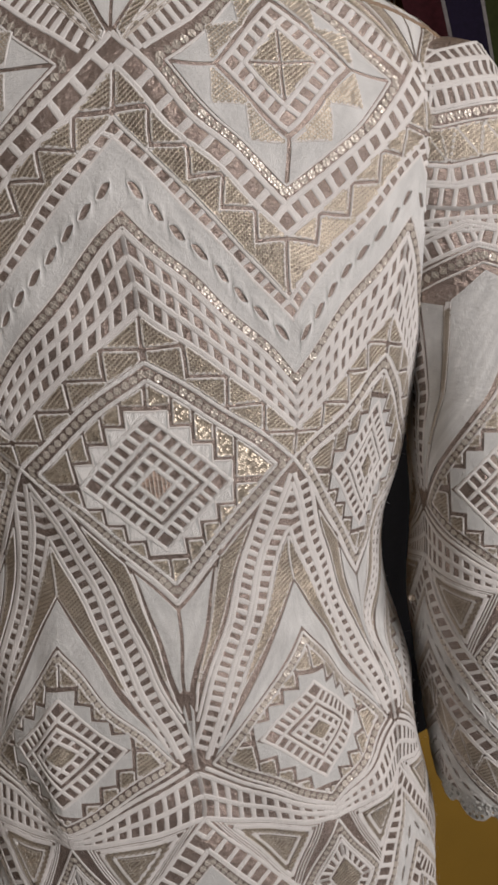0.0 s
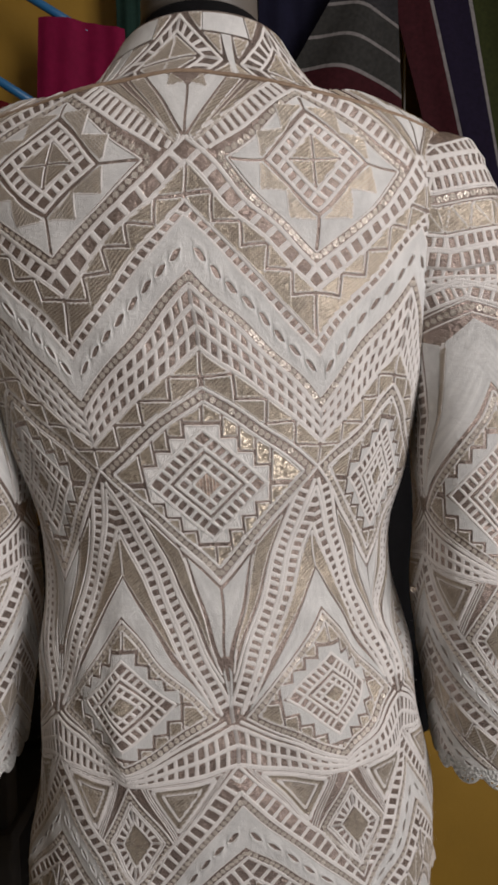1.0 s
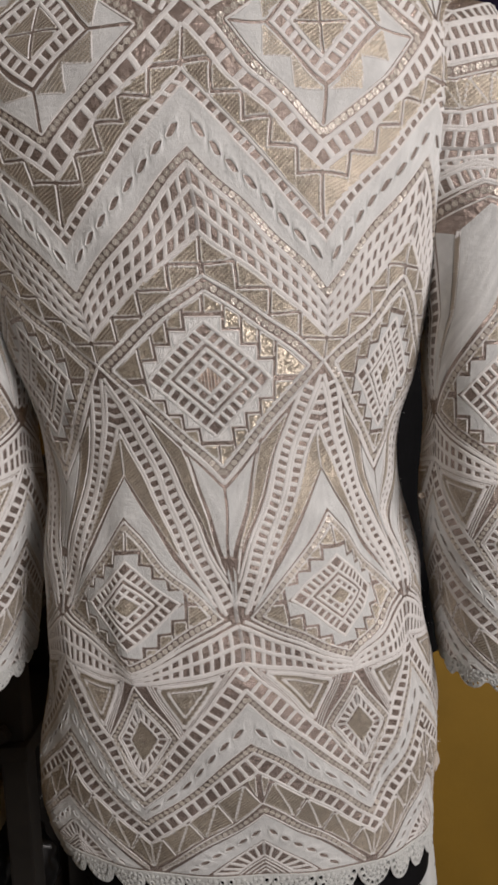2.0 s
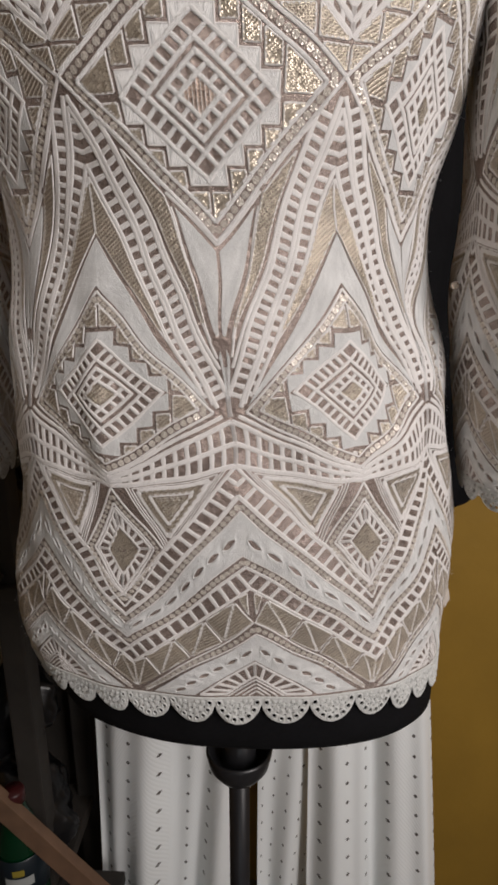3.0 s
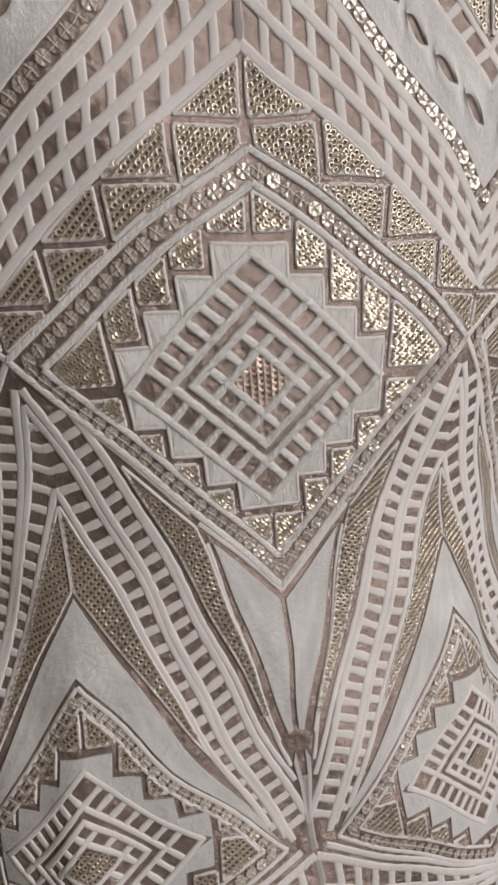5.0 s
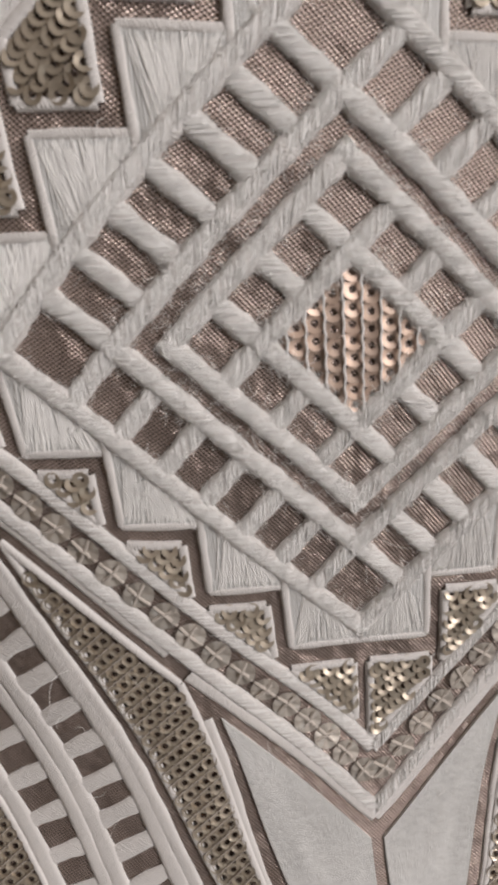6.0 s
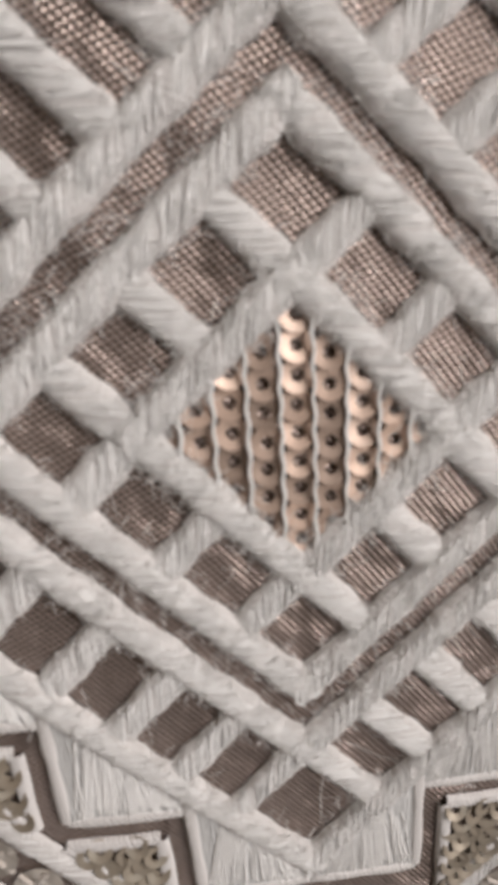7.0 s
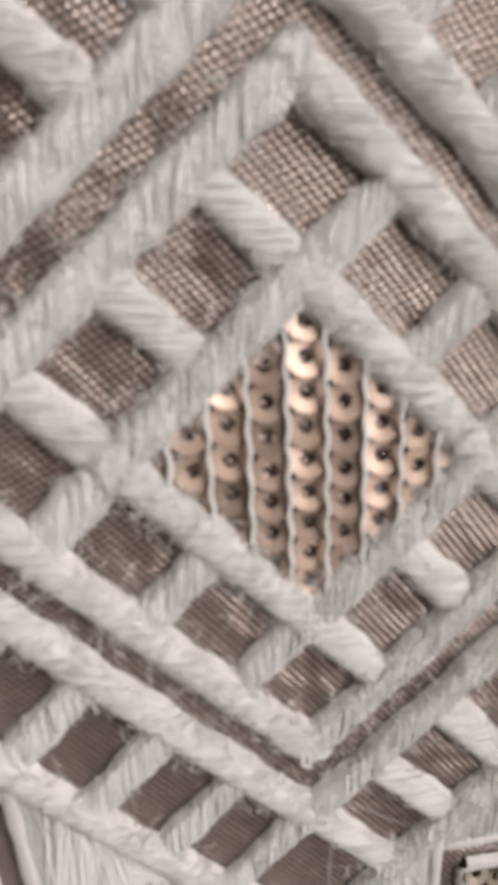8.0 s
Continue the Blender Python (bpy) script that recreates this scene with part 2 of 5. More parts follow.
def part(name, geo, mat, parent=None, label="", smooth=True, weld=False):
    """Links a Soup, a bmesh or a mesh as one object, under a thing or part when one is given."""
    if isinstance(geo, Soup):
        me = geo.mesh(name, mat if isinstance(mat, list) else [mat], smooth, weld)
    elif isinstance(geo, bmesh.types.BMesh):
        me = bpy.data.meshes.new(name)
        geo.to_mesh(me)
        geo.free()
        me.materials.append(mat)
        me.polygons.foreach_set("use_smooth", np.full(len(me.polygons), smooth))
    else:
        me = geo
    ob = new(name, me)
    ob.parent = parent
    if label:
        ob["label"] = label
    return ob


def thing(name, label, category, group="", kind="", at=(0, 0, 0)):
    ob = new(name)
    ob.location = at
    return tagged(ob, label, category, group, kind)


# ---- cloth surfaces ----
class Cloth:
    """A curved cloth: place(u, q) gives points; u runs across, q along."""

    def __init__(self, place, flip=1.0):
        self.place, self.flip = place, flip

    def at(self, u, q, h=0.0):
        u, q = np.asarray(u, float), np.asarray(q, float)
        p = self.place(u, q)
        e = 2e-3
        du, dq = self.place(u + e, q) - p, self.place(u, q + e * 0.2) - p
        n = np.cross(du, dq) * self.flip
        n /= np.linalg.norm(n, axis=-1, keepdims=True) + 1e-12
        return p + n * np.asarray(h)[..., None] if np.ndim(h) else p + n * h, n

    def length(self, a, b):
        m = ((a[0] + b[0]) / 2, (a[1] + b[1]) / 2)
        p = self.place(np.array([a[0], m[0], b[0]]), np.array([a[1], m[1], b[1]]))
        return float(np.linalg.norm(np.diff(p, axis=0), axis=-1).sum())


def mixp(a, b, t):
    return (a[0] + (b[0] - a[0]) * t, a[1] + (b[1] - a[1]) * t)


PROFILE = np.array([[-0.5, 0.0], [-0.45, 0.6], [-0.32, 0.9], [-0.1, 1.0], [0.1, 1.0], [0.32, 0.9], [0.45, 0.6], [0.5, 0.0]])
THIN = np.array([[-0.5, 0.0], [-0.43, 0.72], [-0.22, 1.0], [0.22, 1.0], [0.43, 0.72], [0.5, 0.0]])


LINE = np.array([[-0.5, 0.0], [-0.25, 1.0], [0.25, 1.0], [0.5, 0.0]])


def cord(soup, cloth, a, b, w=0.0030, h=0.0006, step=0.004, base=0.0001, profile=THIN, twist=0.0, bow=0.0, wave=None, yarn=None):
    """A raised satin-stitched roll from a to b on the cloth. twist: length of one yarn turn, modelled as ridges; wave: sideways sway and its length; yarn: soup for loose strands laid over the roll."""
    L = cloth.length(a, b)
    h = h * (0.85 if yarn is not None else 0.62)
    n = max(3, int(math.ceil(L / step)) + 2)
    t = np.linspace(0, 1, n)
    u, q = a[0] + (b[0] - a[0]) * t, a[1] + (b[1] - a[1]) * t + bow * np.sin(np.pi * t)
    p, nor = cloth.at(u, q)
    tan = np.gradient(p, axis=0)
    tan /= np.linalg.norm(tan, axis=-1, keepdims=True) + 1e-12
    side = np.cross(nor, tan)
    s = t * L
    k = len(profile)
    across, high = profile[:, 0], profile[:, 1]
    wob = 1 + 0.09 * np.sin(s * 900 + a[0] * 50) + 0.05 * np.sin(s * 2300 + a[1] * 900)
    hh = h * (1 + 0.08 * np.sin(s * 1500 + a[1] * 700))
    hh[0] = hh[-1] = h * 0.7
    off = across[None] * w * wob[:, None]
    if wave:
        off = off + (wave[0] * np.sin(2 * np.pi * s / wave[1] + a[0] * 400))[:, None]
    up = base + high[None] * hh[:, None]
    if twist:
        ridge = np.abs(np.sin(np.pi * (s[:, None] + across[None] * w * 0.9) / twist)) - 0.6
        up = up + ridge * (0.00008 + 0.00004 * np.sin(s * 3100 + a[0] * 90))[:, None] * (high[None] > 0.1)
        off = off * (1 + 0.05 * ridge)
    pts = p[:, None] + side[:, None] * off[..., None] + nor[:, None] * up[..., None]
    uv = np.stack([np.repeat(s[:, None], k, 1) + a[0] * 0.37, np.repeat(across[None] * w, n, 0)], -1)
    soup.grid(pts, uv)
    if yarn is not None:
        strands(yarn, p, nor, side, s, w, h, base, profile)


YARN_RNG = np.random.default_rng(3)


def strands(soup, p, nor, side, s, w, h, base, profile, pitch=0.000085):
    """Cotton strands wound slantwise over a roll, some of them loose."""
    k, m = max(4, int(s[-1] / (pitch if w > 0.0024 else 0.00018))), 6
    r = YARN_RNG
    loose = r.uniform(0, 1, (k, 1)) < 0.36
    x = np.linspace(-0.5, 0.5, m)[None] * r.uniform(0.75, 1.0, (k, 1)) * np.where(loose, r.uniform(1.0, 1.45, (k, 1)), 1) + r.normal(0, 0.04, (k, 1))
    at = r.uniform(0, s[-1], (k, 1)) + x * w * r.normal(1.05, 0.16, (k, 1))
    at = np.clip(at, -0.0002, s[-1] + 0.0002)
    up = base + h * np.interp(x, profile[:, 0], profile[:, 1]) + r.uniform(-0.00002, 0.00010, (k, 1))
    up = up + np.where(loose, 0.00022 * r.uniform(0.2, 1, (k, 1)) * (2 * x) ** 2, 0)
    pos = np.stack([np.interp(at, s, c) for c in p.T], -1)
    nn, sd = np.stack([np.interp(at, s, c) for c in nor.T], -1), np.stack([np.interp(at, s, c) for c in side.T], -1)
    bend = r.normal(0, 0.00004, (k, 1)) * np.sin(np.linspace(0, np.pi, m))[None]
    line = pos + sd * (x * w + bend)[..., None] + nn * up[..., None]
    run = np.gradient(line, axis=1)
    lat = np.cross(run, nn)
    lat /= np.linalg.norm(lat, axis=-1, keepdims=True) + 1e-12
    rad = np.where(loose, 0.000024, r.uniform(0.00004, 0.000115, (k, 1)))[..., None] * np.ones((1, m, 1))
    rad[:, 0], rad[:, -1] = rad[:, 0] * 0.3, rad[:, -1] * 0.3
    tube = np.stack([line + lat * rad, line + nn * rad, line - lat * rad], 2)
    for one in tube:
        soup.grid(one, np.zeros((m, 3, 2)), wrap=True)


def ladder(soup, cloth, a0, a1, b0, b1, n, w=0.0033, rung=0.0030, h=0.0006, rails=(True, True), step=0.004, twist=0.0, profile=THIN, square=False, shift=0.0, lean=None, ext=0.0, yarn=None):
    """Two rails a and b with n openings and rungs between them. square: rungs stand across the band; shift 0.5: half openings at the ends; lean: share of rail b beyond the rungs."""
    for on, x, y in ((rails[0], a0, a1), (rails[1], b0, b1)):
        if on:
            e = ext * w / max(cloth.length(x, y), 1e-6)
            cord(soup, cloth, mixp(x, y, -e), mixp(x, y, 1 + e), w, h, step, twist=twist, profile=profile, yarn=yarn)
    e = cloth.place(np.array([a0[0], a1[0], b0[0], b1[0]]), np.array([a0[1], a1[1], b0[1], b1[1]]))
    run = e[3] - e[2]
    for i in range(n if shift else n + 1):
        t = (i + shift) / n
        r = t
        if lean is not None:
            r = t * (1 - lean) + lean / 2
        elif square:
            reach = lambda k: float(((e[0] + (e[1] - e[0]) * k - e[2]) @ run) / (run @ run + 1e-12))
            r, r0, r1 = reach(t), reach(0.0), reach(1.0)
        x, y = mixp(a0, a1, t), mixp(b0, b1, r)
        if r < -0.02:
            y = mixp(a0, b0, t * (r1 - r0) / -r0)
        elif r > 1.02:
            y = mixp(a1, b1, (1 - t) * (r1 - r0) / (r1 - 1))
        if cloth.length(x, y) < 0.0015:
            continue
        cord(soup, cloth, mixp(x, y, -0.02), mixp(x, y, 1.02), rung * (0.94 + 0.12 * ((i * 7) % 5) / 5), h * 0.72, min(step, 0.003), twist=twist, profile=profile, yarn=yarn)


def panel(soup, cloth, a, b, c, d, h=0.0005, cell=0.006, skirt=True):
    """A stitched patch over the quad a b c d (c = d for a triangle), with its edges turned down to the cloth."""
    nu = max(2, int(max(cloth.length(a, b), cloth.length(d, c)) / cell) + 2)
    nv = max(2, int(max(cloth.length(a, d), cloth.length(b, c)) / cell) + 2)
    S, T = np.meshgrid(np.linspace(0, 1, nu), np.linspace(0, 1, nv), indexing="ij")
    A, B, C, D = (np.array(p) for p in (a, b, c, d))
    uq = ((1 - S) * (1 - T))[..., None] * A + (S * (1 - T))[..., None] * B + (S * T)[..., None] * C + ((1 - S) * T)[..., None] * D
    p, n = cloth.at(uq[..., 0], uq[..., 1])
    L, W = cloth.length(a, b), cloth.length(a, d)
    uv = np.stack([S * L, T * W], -1)
    top = p + n * h
    soup.grid(top, uv)
    for e in (np.s_[0], np.s_[-1], np.s_[:, 0], np.s_[:, -1]) if skirt else ():
        soup.grid(np.stack([top[e], p[e]]), np.stack([uv[e], uv[e]]))




def rings(soup, p, n, r, hole=0.36, lift=0.0006, tilt=0.24, rng=None, lay_back=0.0, flat=False, seg=8):
    """Sequins: small dished rings at points p with normals n, each a little tilted."""
    k = len(p)
    if not k:
        return
    ref = np.cross(n, np.array([0.31, 0.2, 0.93]))
    ref /= np.linalg.norm(ref, axis=-1, keepdims=True)
    oth = np.cross(n, ref)
    ta, tb = rng.uniform(-tilt, tilt, k), rng.uniform(-tilt, tilt, k)
    n2 = n + ref * ta[:, None] + oth * tb[:, None] + np.array([0, 0, lay_back])
    n2 /= np.linalg.norm(n2, axis=-1, keepdims=True)
    x = np.cross(n2, oth)
    x /= np.linalg.norm(x, axis=-1, keepdims=True)
    y = np.cross(n2, x)
    f = np.linspace(0, 2 * np.pi, seg, endpoint=False)
    c, s = np.cos(f), np.sin(f)
    prof = (((hole, 0.08), (0.72, -0.05), (1.0, 0.10)) if seg < 10 else ((hole, -0.05), (1.0, 0.05))) if flat else ((hole, 0.0), (hole + 0.12, -0.06), (0.66, 0.0), (1.0, 0.04))
    petal = 0.0 if flat else 0.16 * r * np.where(np.arange(seg) // 2 % 2, 1.0, -0.4)
    lay = []
    for rad, dz in prof:
        lay.append(p[:, None] + (x[:, None] * c[None, :, None] + y[:, None] * s[None, :, None]) * (rad * r) + n2[:, None] * (lift + dz * r + (petal if rad == 0.66 else 0.0) * np.ones(seg))[None, :, None])
    lay = np.stack(lay, 1)
    for i in range(k):
        soup.grid(lay[i], np.zeros((len(prof), seg, 2)), wrap=True)


def sequin_fill(seq, thr, cloth, a, b, c, d=None, dia=0.0024, pitch=(0.0017, 0.0019), rng=None, rim=0.0016, soup=None, lines=True, yarn=None, tilt=0.10):
    """Slanting rows of sequins over a quad or triangle, a thread line between the rows, and a white corded rim."""
    c4 = [a, b, c] if d is None or d == c else [a, b, c, d]
    m = (sum(p[0] for p in c4) / len(c4), sum(p[1] for p in c4) / len(c4))
    gu = cloth.length((m[0] - 0.05, m[1]), (m[0] + 0.05, m[1])) * 10
    gq = cloth.length((m[0], m[1] - 0.003), (m[0], m[1] + 0.003)) / 0.006
    slant = math.radians(38 + rng.uniform(-9, 9))
    ca, sa = math.cos(slant), math.sin(slant)
    loc = np.array([[(p[0] - m[0]) * gu * 0.92, (p[1] - m[1]) * gq * 0.92] for p in c4])
    loc = np.stack([loc[:, 0] * ca + loc[:, 1] * sa, loc[:, 1] * ca - loc[:, 0] * sa], -1)
    nxt = np.roll(loc, -1, 0)

    def span(y):
        """Where the line at height y crosses the patch."""
        hit = []
        for p, q in zip(loc, nxt):
            if (p[1] - y) * (q[1] - y) < 0:
                hit.append(p[0] + (q[0] - p[0]) * (y - p[1]) / (q[1] - p[1]))
        return (min(hit), max(hit)) if len(hit) > 1 else None

    back = lambda x, y: (m[0] + (x * ca - y * sa) / gu, m[1] + (x * sa + y * ca) / gq)
    lo, hi = loc[:, 1].min() + 0.0005, loc[:, 1].max() - 0.0003
    U, Q = [], []
    for j, y in enumerate(np.arange(lo + rng.uniform(0, 0.0005), hi, pitch[1])):
        s = span(y)
        if s and s[1] - s[0] > 0.0008:
            k = max(1, int((s[1] - s[0] - 0.0006) / pitch[0]) + 1)
            for i in range(k):
                x = s[0] + (s[1] - s[0]) * (i + 0.5) / k
                u, q = back(x, y)
                U.append(u)
                Q.append(q)
        s = span(y + pitch[1] / 2)
        if lines and s and s[1] - s[0] > 0.002:
            cord(thr, cloth, back(s[0], y + pitch[1] / 2), back(s[1], y + pitch[1] / 2), 0.00019, 0.0004, 0.008, base=0.00075, profile=LINE)
    if U:
        p, n = cloth.at(np.array(U), np.array(Q))
        rings(seq, p, n, dia / 2, hole=0.4, rng=rng, lift=0.00068, tilt=tilt, flat=True, lay_back=0.2 if tilt > 0.15 else 0.0, seg=14 if tilt > 0.15 else 8)
    if soup is not None and rim:
        for i in range(len(c4)):
            cord(soup, cloth, mixp(c4[i], m, 0.02), mixp(c4[(i + 1) % len(c4)], m, 0.02), rim, 0.0009, 0.006, yarn=yarn)


def studs(seq, thr, cloth, a, b, dia=0.0041, pitch=0.0046, rng=None, singles=None):
    """A row of large flat sequins, each held by a small cross of thread."""
    L = cloth.length(a, b)
    k = max(1, int(L / pitch))
    t = (np.arange(k) + 0.5) / k
    p, n = cloth.at(a[0] + (b[0] - a[0]) * t, a[1] + (b[1] - a[1]) * t)
    if singles is None:
        rings(seq, p, n, dia / 2, hole=0.14, lift=0.0004, tilt=0.16, rng=rng, seg=20)
    else:
        for i in range(k):
            one = Soup()
            rings(one, p[i:i + 1], n[i:i + 1], dia / 2, hole=0.14, lift=0.0004, tilt=0.16, rng=rng, seg=20)
            singles.append(one)
    for i in range(k):
        c = mixp(a, b, t[i])
        x, y = mixp(a, b, t[i] - 0.46 / k), mixp(a, b, t[i] + 0.46 / k)
        cord(thr, cloth, x, y, 0.00055, 0.0004, 0.0016, base=0.0005, profile=LINE, bow=rng.uniform(-0.0004, 0.0004))
        du, dq = (y[0] - x[0]) * 0.46, (y[1] - x[1]) * 0.46
        gu = cloth.length((c[0] - 0.05, c[1]), (c[0] + 0.05, c[1])) * 10
        turn = rng.uniform(-0.35, 0.35)
        v = (-dq / gu + du * turn, du * gu + dq * turn)
        cord(thr, cloth, (c[0] - v[0], c[1] - v[1]), (c[0] + v[0], c[1] + v[1]), 0.00055, 0.0004, 0.0016, base=0.0005, profile=LINE, bow=rng.uniform(-0.0004, 0.0004))


def eyelets(soup, cloth, put, n, first=0.0, last=1.0, size=(0.66, 0.36), h=0.0005, pointed=0.5, m=24):
    """n eyelets cut through a strip; put(s, t) gives the cloth's coordinates along and across it."""
    th = np.linspace(0, 2 * np.pi, m, endpoint=False)
    ex, ey = np.cos(th), np.sin(th)
    sq = np.maximum(np.abs(ex), np.abs(ey))
    ox, oy = ex / sq, ey / sq
    lx, ly = ex * size[0], ey * size[1] * (1 - pointed * ex**2)
    for i in range(n):
        s0 = first + (last - first) * (i + 0.5) / n
        half = (last - first) / n / 2
        lay, uvs = [], []
        for f, high in ((1.0, 1.0), (0.6, 1.0), (0.30, 1.3), (0.12, 2.1), (0.0, 1.3), (0.0, 0.0)):
            x, y = lx + (ox - lx) * f, ly + (oy - ly) * f
            s, t = s0 + x * half, 0.5 + y * 0.5
            uq = put(s, t)
            p, nn = cloth.at(uq[:, 0], uq[:, 1])
            lay.append(p + nn * (h * high))
            uvs.append(np.stack([s * 0.1, t * 0.02], -1))
        soup.grid(np.stack(lay), np.stack(uvs), wrap=True)


def eye_band(soup, cloth, a0, a1, b0, b1, n, first=0.03, last=0.97, size=(0.74, 0.20), h=0.0005):
    """A stitched band between edges a and b with n leaf-shaped eyelets cut through it."""
    A0, A1, B0, B1 = (np.array(p, float) for p in (a0, a1, b0, b1))

    def put(s, t):
        return (1 - s)[..., None] * ((1 - t)[..., None] * A0 + t[..., None] * B0) + s[..., None] * ((1 - t)[..., None] * A1 + t[..., None] * B1)

    panel(soup, cloth, a0, mixp(a0, a1, first + 0.012), mixp(b0, b1, first + 0.012), b0, h * 0.96, skirt=False)
    panel(soup, cloth, mixp(a0, a1, last - 0.012), a1, b1, mixp(b0, b1, last - 0.012), h * 0.96, skirt=False)
    eyelets(soup, cloth, put, n, first, last, size, h, pointed=0.72)


# ---- the torso's shape ----
HEIGHTS = np.array([0.70, 0.74, 0.83, 0.93, 1.02, 1.107, 1.16, 1.22, 1.27, 1.34])
HALF_WIDTH = np.array([0.160, 0.166, 0.174, 0.159, 0.151, 0.137, 0.146, 0.163, 0.176, 0.190])
BACK = np.array([0.365, 0.364, 0.359, 0.3485, 0.347, 0.3495, 0.3365, 0.329, 0.325, 0.324])
HALF_DEPTH = np.array([0.095, 0.095, 0.098, 0.100, 0.095, 0.085, 0.088, 0.095, 0.10, 0.10])
YOKE, NECK = 1.34, 1.465
SEAM = 1.4235


def along(q, values):
    m = np.gradient(values, HEIGHTS)
    i = np.clip(np.searchsorted(HEIGHTS, q) - 1, 0, len(HEIGHTS) - 2)
    d = HEIGHTS[i + 1] - HEIGHTS[i]
    t = np.clip((q - HEIGHTS[i]) / d, 0, 1)
    return ((2 * t**3 - 3 * t**2 + 1) * values[i] + (t**3 - 2 * t**2 + t) * d * m[i]
            + (3 * t**2 - 2 * t**3) * values[i + 1] + (t**3 - t**2) * d * m[i + 1])


def shell(f, q, out=0.0):
    """The torso at an angle f (radians, 0 at the spine) and height q, grown by out."""
    s, c = np.sin(f), np.cos(f)
    z = np.minimum(q, YOKE)
    a, b = along(z, HALF_WIDTH) + out, along(z, HALF_DEPTH) + out
    turn = np.exp(-((z - 1.12) / 0.12) ** 2)
    full = 2.35 - 0.33 * np.exp(-((z - 1.14) / 0.075) ** 2)
    x = -0.045 + (1.1636 - z) * 0.066 + 0.004 * np.exp(-((z - 0.84) / 0.1) ** 2) + a * (s - (0.036 * turn + 0.135 * np.exp(-((z - 0.79) / 0.09) ** 2) + 0.02 * np.exp(-((z - 0.94) / 0.05) ** 2)) * s**4)
    y = along(z, BACK) - out + b - b * np.sign(c) * np.maximum(1 - np.abs(s) ** full, 0) ** (1 / full)
    y = y + (0.05 * turn + 0.12 * np.exp(-((z - 0.90) / 0.16) ** 2)) * a * s
    v = np.clip((q - YOKE) / (NECK - YOKE), 0, 1)
    wx, wz = 1 - np.cos(np.pi / 2 * v), np.sin(np.pi / 2 * v)
    x = x + 0.034 * np.exp(-((v - 0.53) / 0.2) ** 2) * np.sign(s) * np.abs(s) ** 5
    nx, ny, nz = -0.049 + (0.088 + out) * s, 0.425 - (0.062 + out) * c, 1.437 + 0.006 * c
    return np.stack([x * (1 - wx) + nx * wx, y * (1 - wx) + ny * wx, z * (1 - wz) + nz * wz], -1)


def angle(u, q):
    """The pattern's u (1 from a peak to a valley) as an angle."""
    v = 29.7 * (1 - np.where(u > 0, 0.115, 0.045) * np.clip((q - 1.205) / 0.075, 0, 1))
    w = np.abs(u)
    return np.radians(np.sign(u) * np.where(w < 1, w * v, v + (26 + 6.5 * np.clip((q - 1.24) / 0.1, 0, 1)) * (w - 1)))


def away(u, q):
    """0 at the taut middle of the waist diamond, 1 elsewhere."""
    return 1 - np.exp(-((u / 0.8) ** 2 + ((q - 1.16) / 0.055) ** 2))


def wrinkle(u, q):
    """Soft folds: a pinched dart over the hip and slack below the waist."""
    fold = 0.0042 * np.exp(-((u + 1.04) / 0.15) ** 2) * np.exp(-((q - 1.0) / 0.055) ** 2)
    slack = 0.0012 * np.sin(u * 4.1 + q * 37) * np.exp(-((q - 0.93) / 0.12) ** 2)
    dent = -0.010 * np.exp(-((u - 1.50) / 0.26) ** 2) * np.exp(-((q - 1.030) / 0.045) ** 2) + 0.007 * np.exp(-((u - 1.55) / 0.3) ** 2) * np.exp(-((q - 0.955) / 0.03) ** 2)
    pucker = 0.0007 * np.sin(u * 7.3 + q * 55) + 0.0005 * np.sin(u * 3.1 - q * 83 + 1)
    side = 0.0085 * np.exp(-((u - 3.0) / 0.5) ** 2) * np.exp(-((q - 1.165) / 0.052) ** 2) - 0.0145 * np.exp(-((u - 2.40) / 0.48) ** 2) * np.exp(-((q - 1.048) / 0.028) ** 2)
    return fold + slack + dent + side + pucker * away(u, q)


def torso(u, q):
    """The cloth: hand-stitched lines that wander a little, over soft folds."""
    u, q = np.asarray(u, float), np.asarray(q, float)
    k = away(u, q)
    v = u + k * (0.012 * np.sin(q * 47 + 2.1 * u) + 0.008 * np.sin(q * 131 - 3.3 * u))
    r = q + k * (0.0009 * np.sin(5.3 * u + q * 61) + 0.0006 * np.sin(11.7 * u - q * 38 + 0.7)) * np.clip((1.41 - q) / 0.03, 0, 1) * np.clip((q - 0.775) / 0.03, 0, 1)
    return shell(angle(v, r), r, wrinkle(v, r))


def seam_at(u):
    """The neck seam's height: it drops towards the shoulders."""
    return SEAM - np.minimum(0.0150 * np.maximum(np.abs(u) - 0.12, 0), 0.024)


def neck_collar(u, t):
    """From the neck seam (t = 0) up and in to the collar's edge (t = 1)."""
    f = angle(u, np.full_like(u, SEAM))
    base = shell(f, seam_at(u))
    s, c = np.sin(f), np.cos(f)
    top = np.stack([-0.047 + 0.060 * s, 0.408 - 0.052 * c, 1.470 + 0.004 * c], -1)
    w = np.clip(t, 0, 1.2)[..., None]
    k = np.concatenate([w**0.34, w**0.34, w], -1)
    return base * (1 - k) + top * k


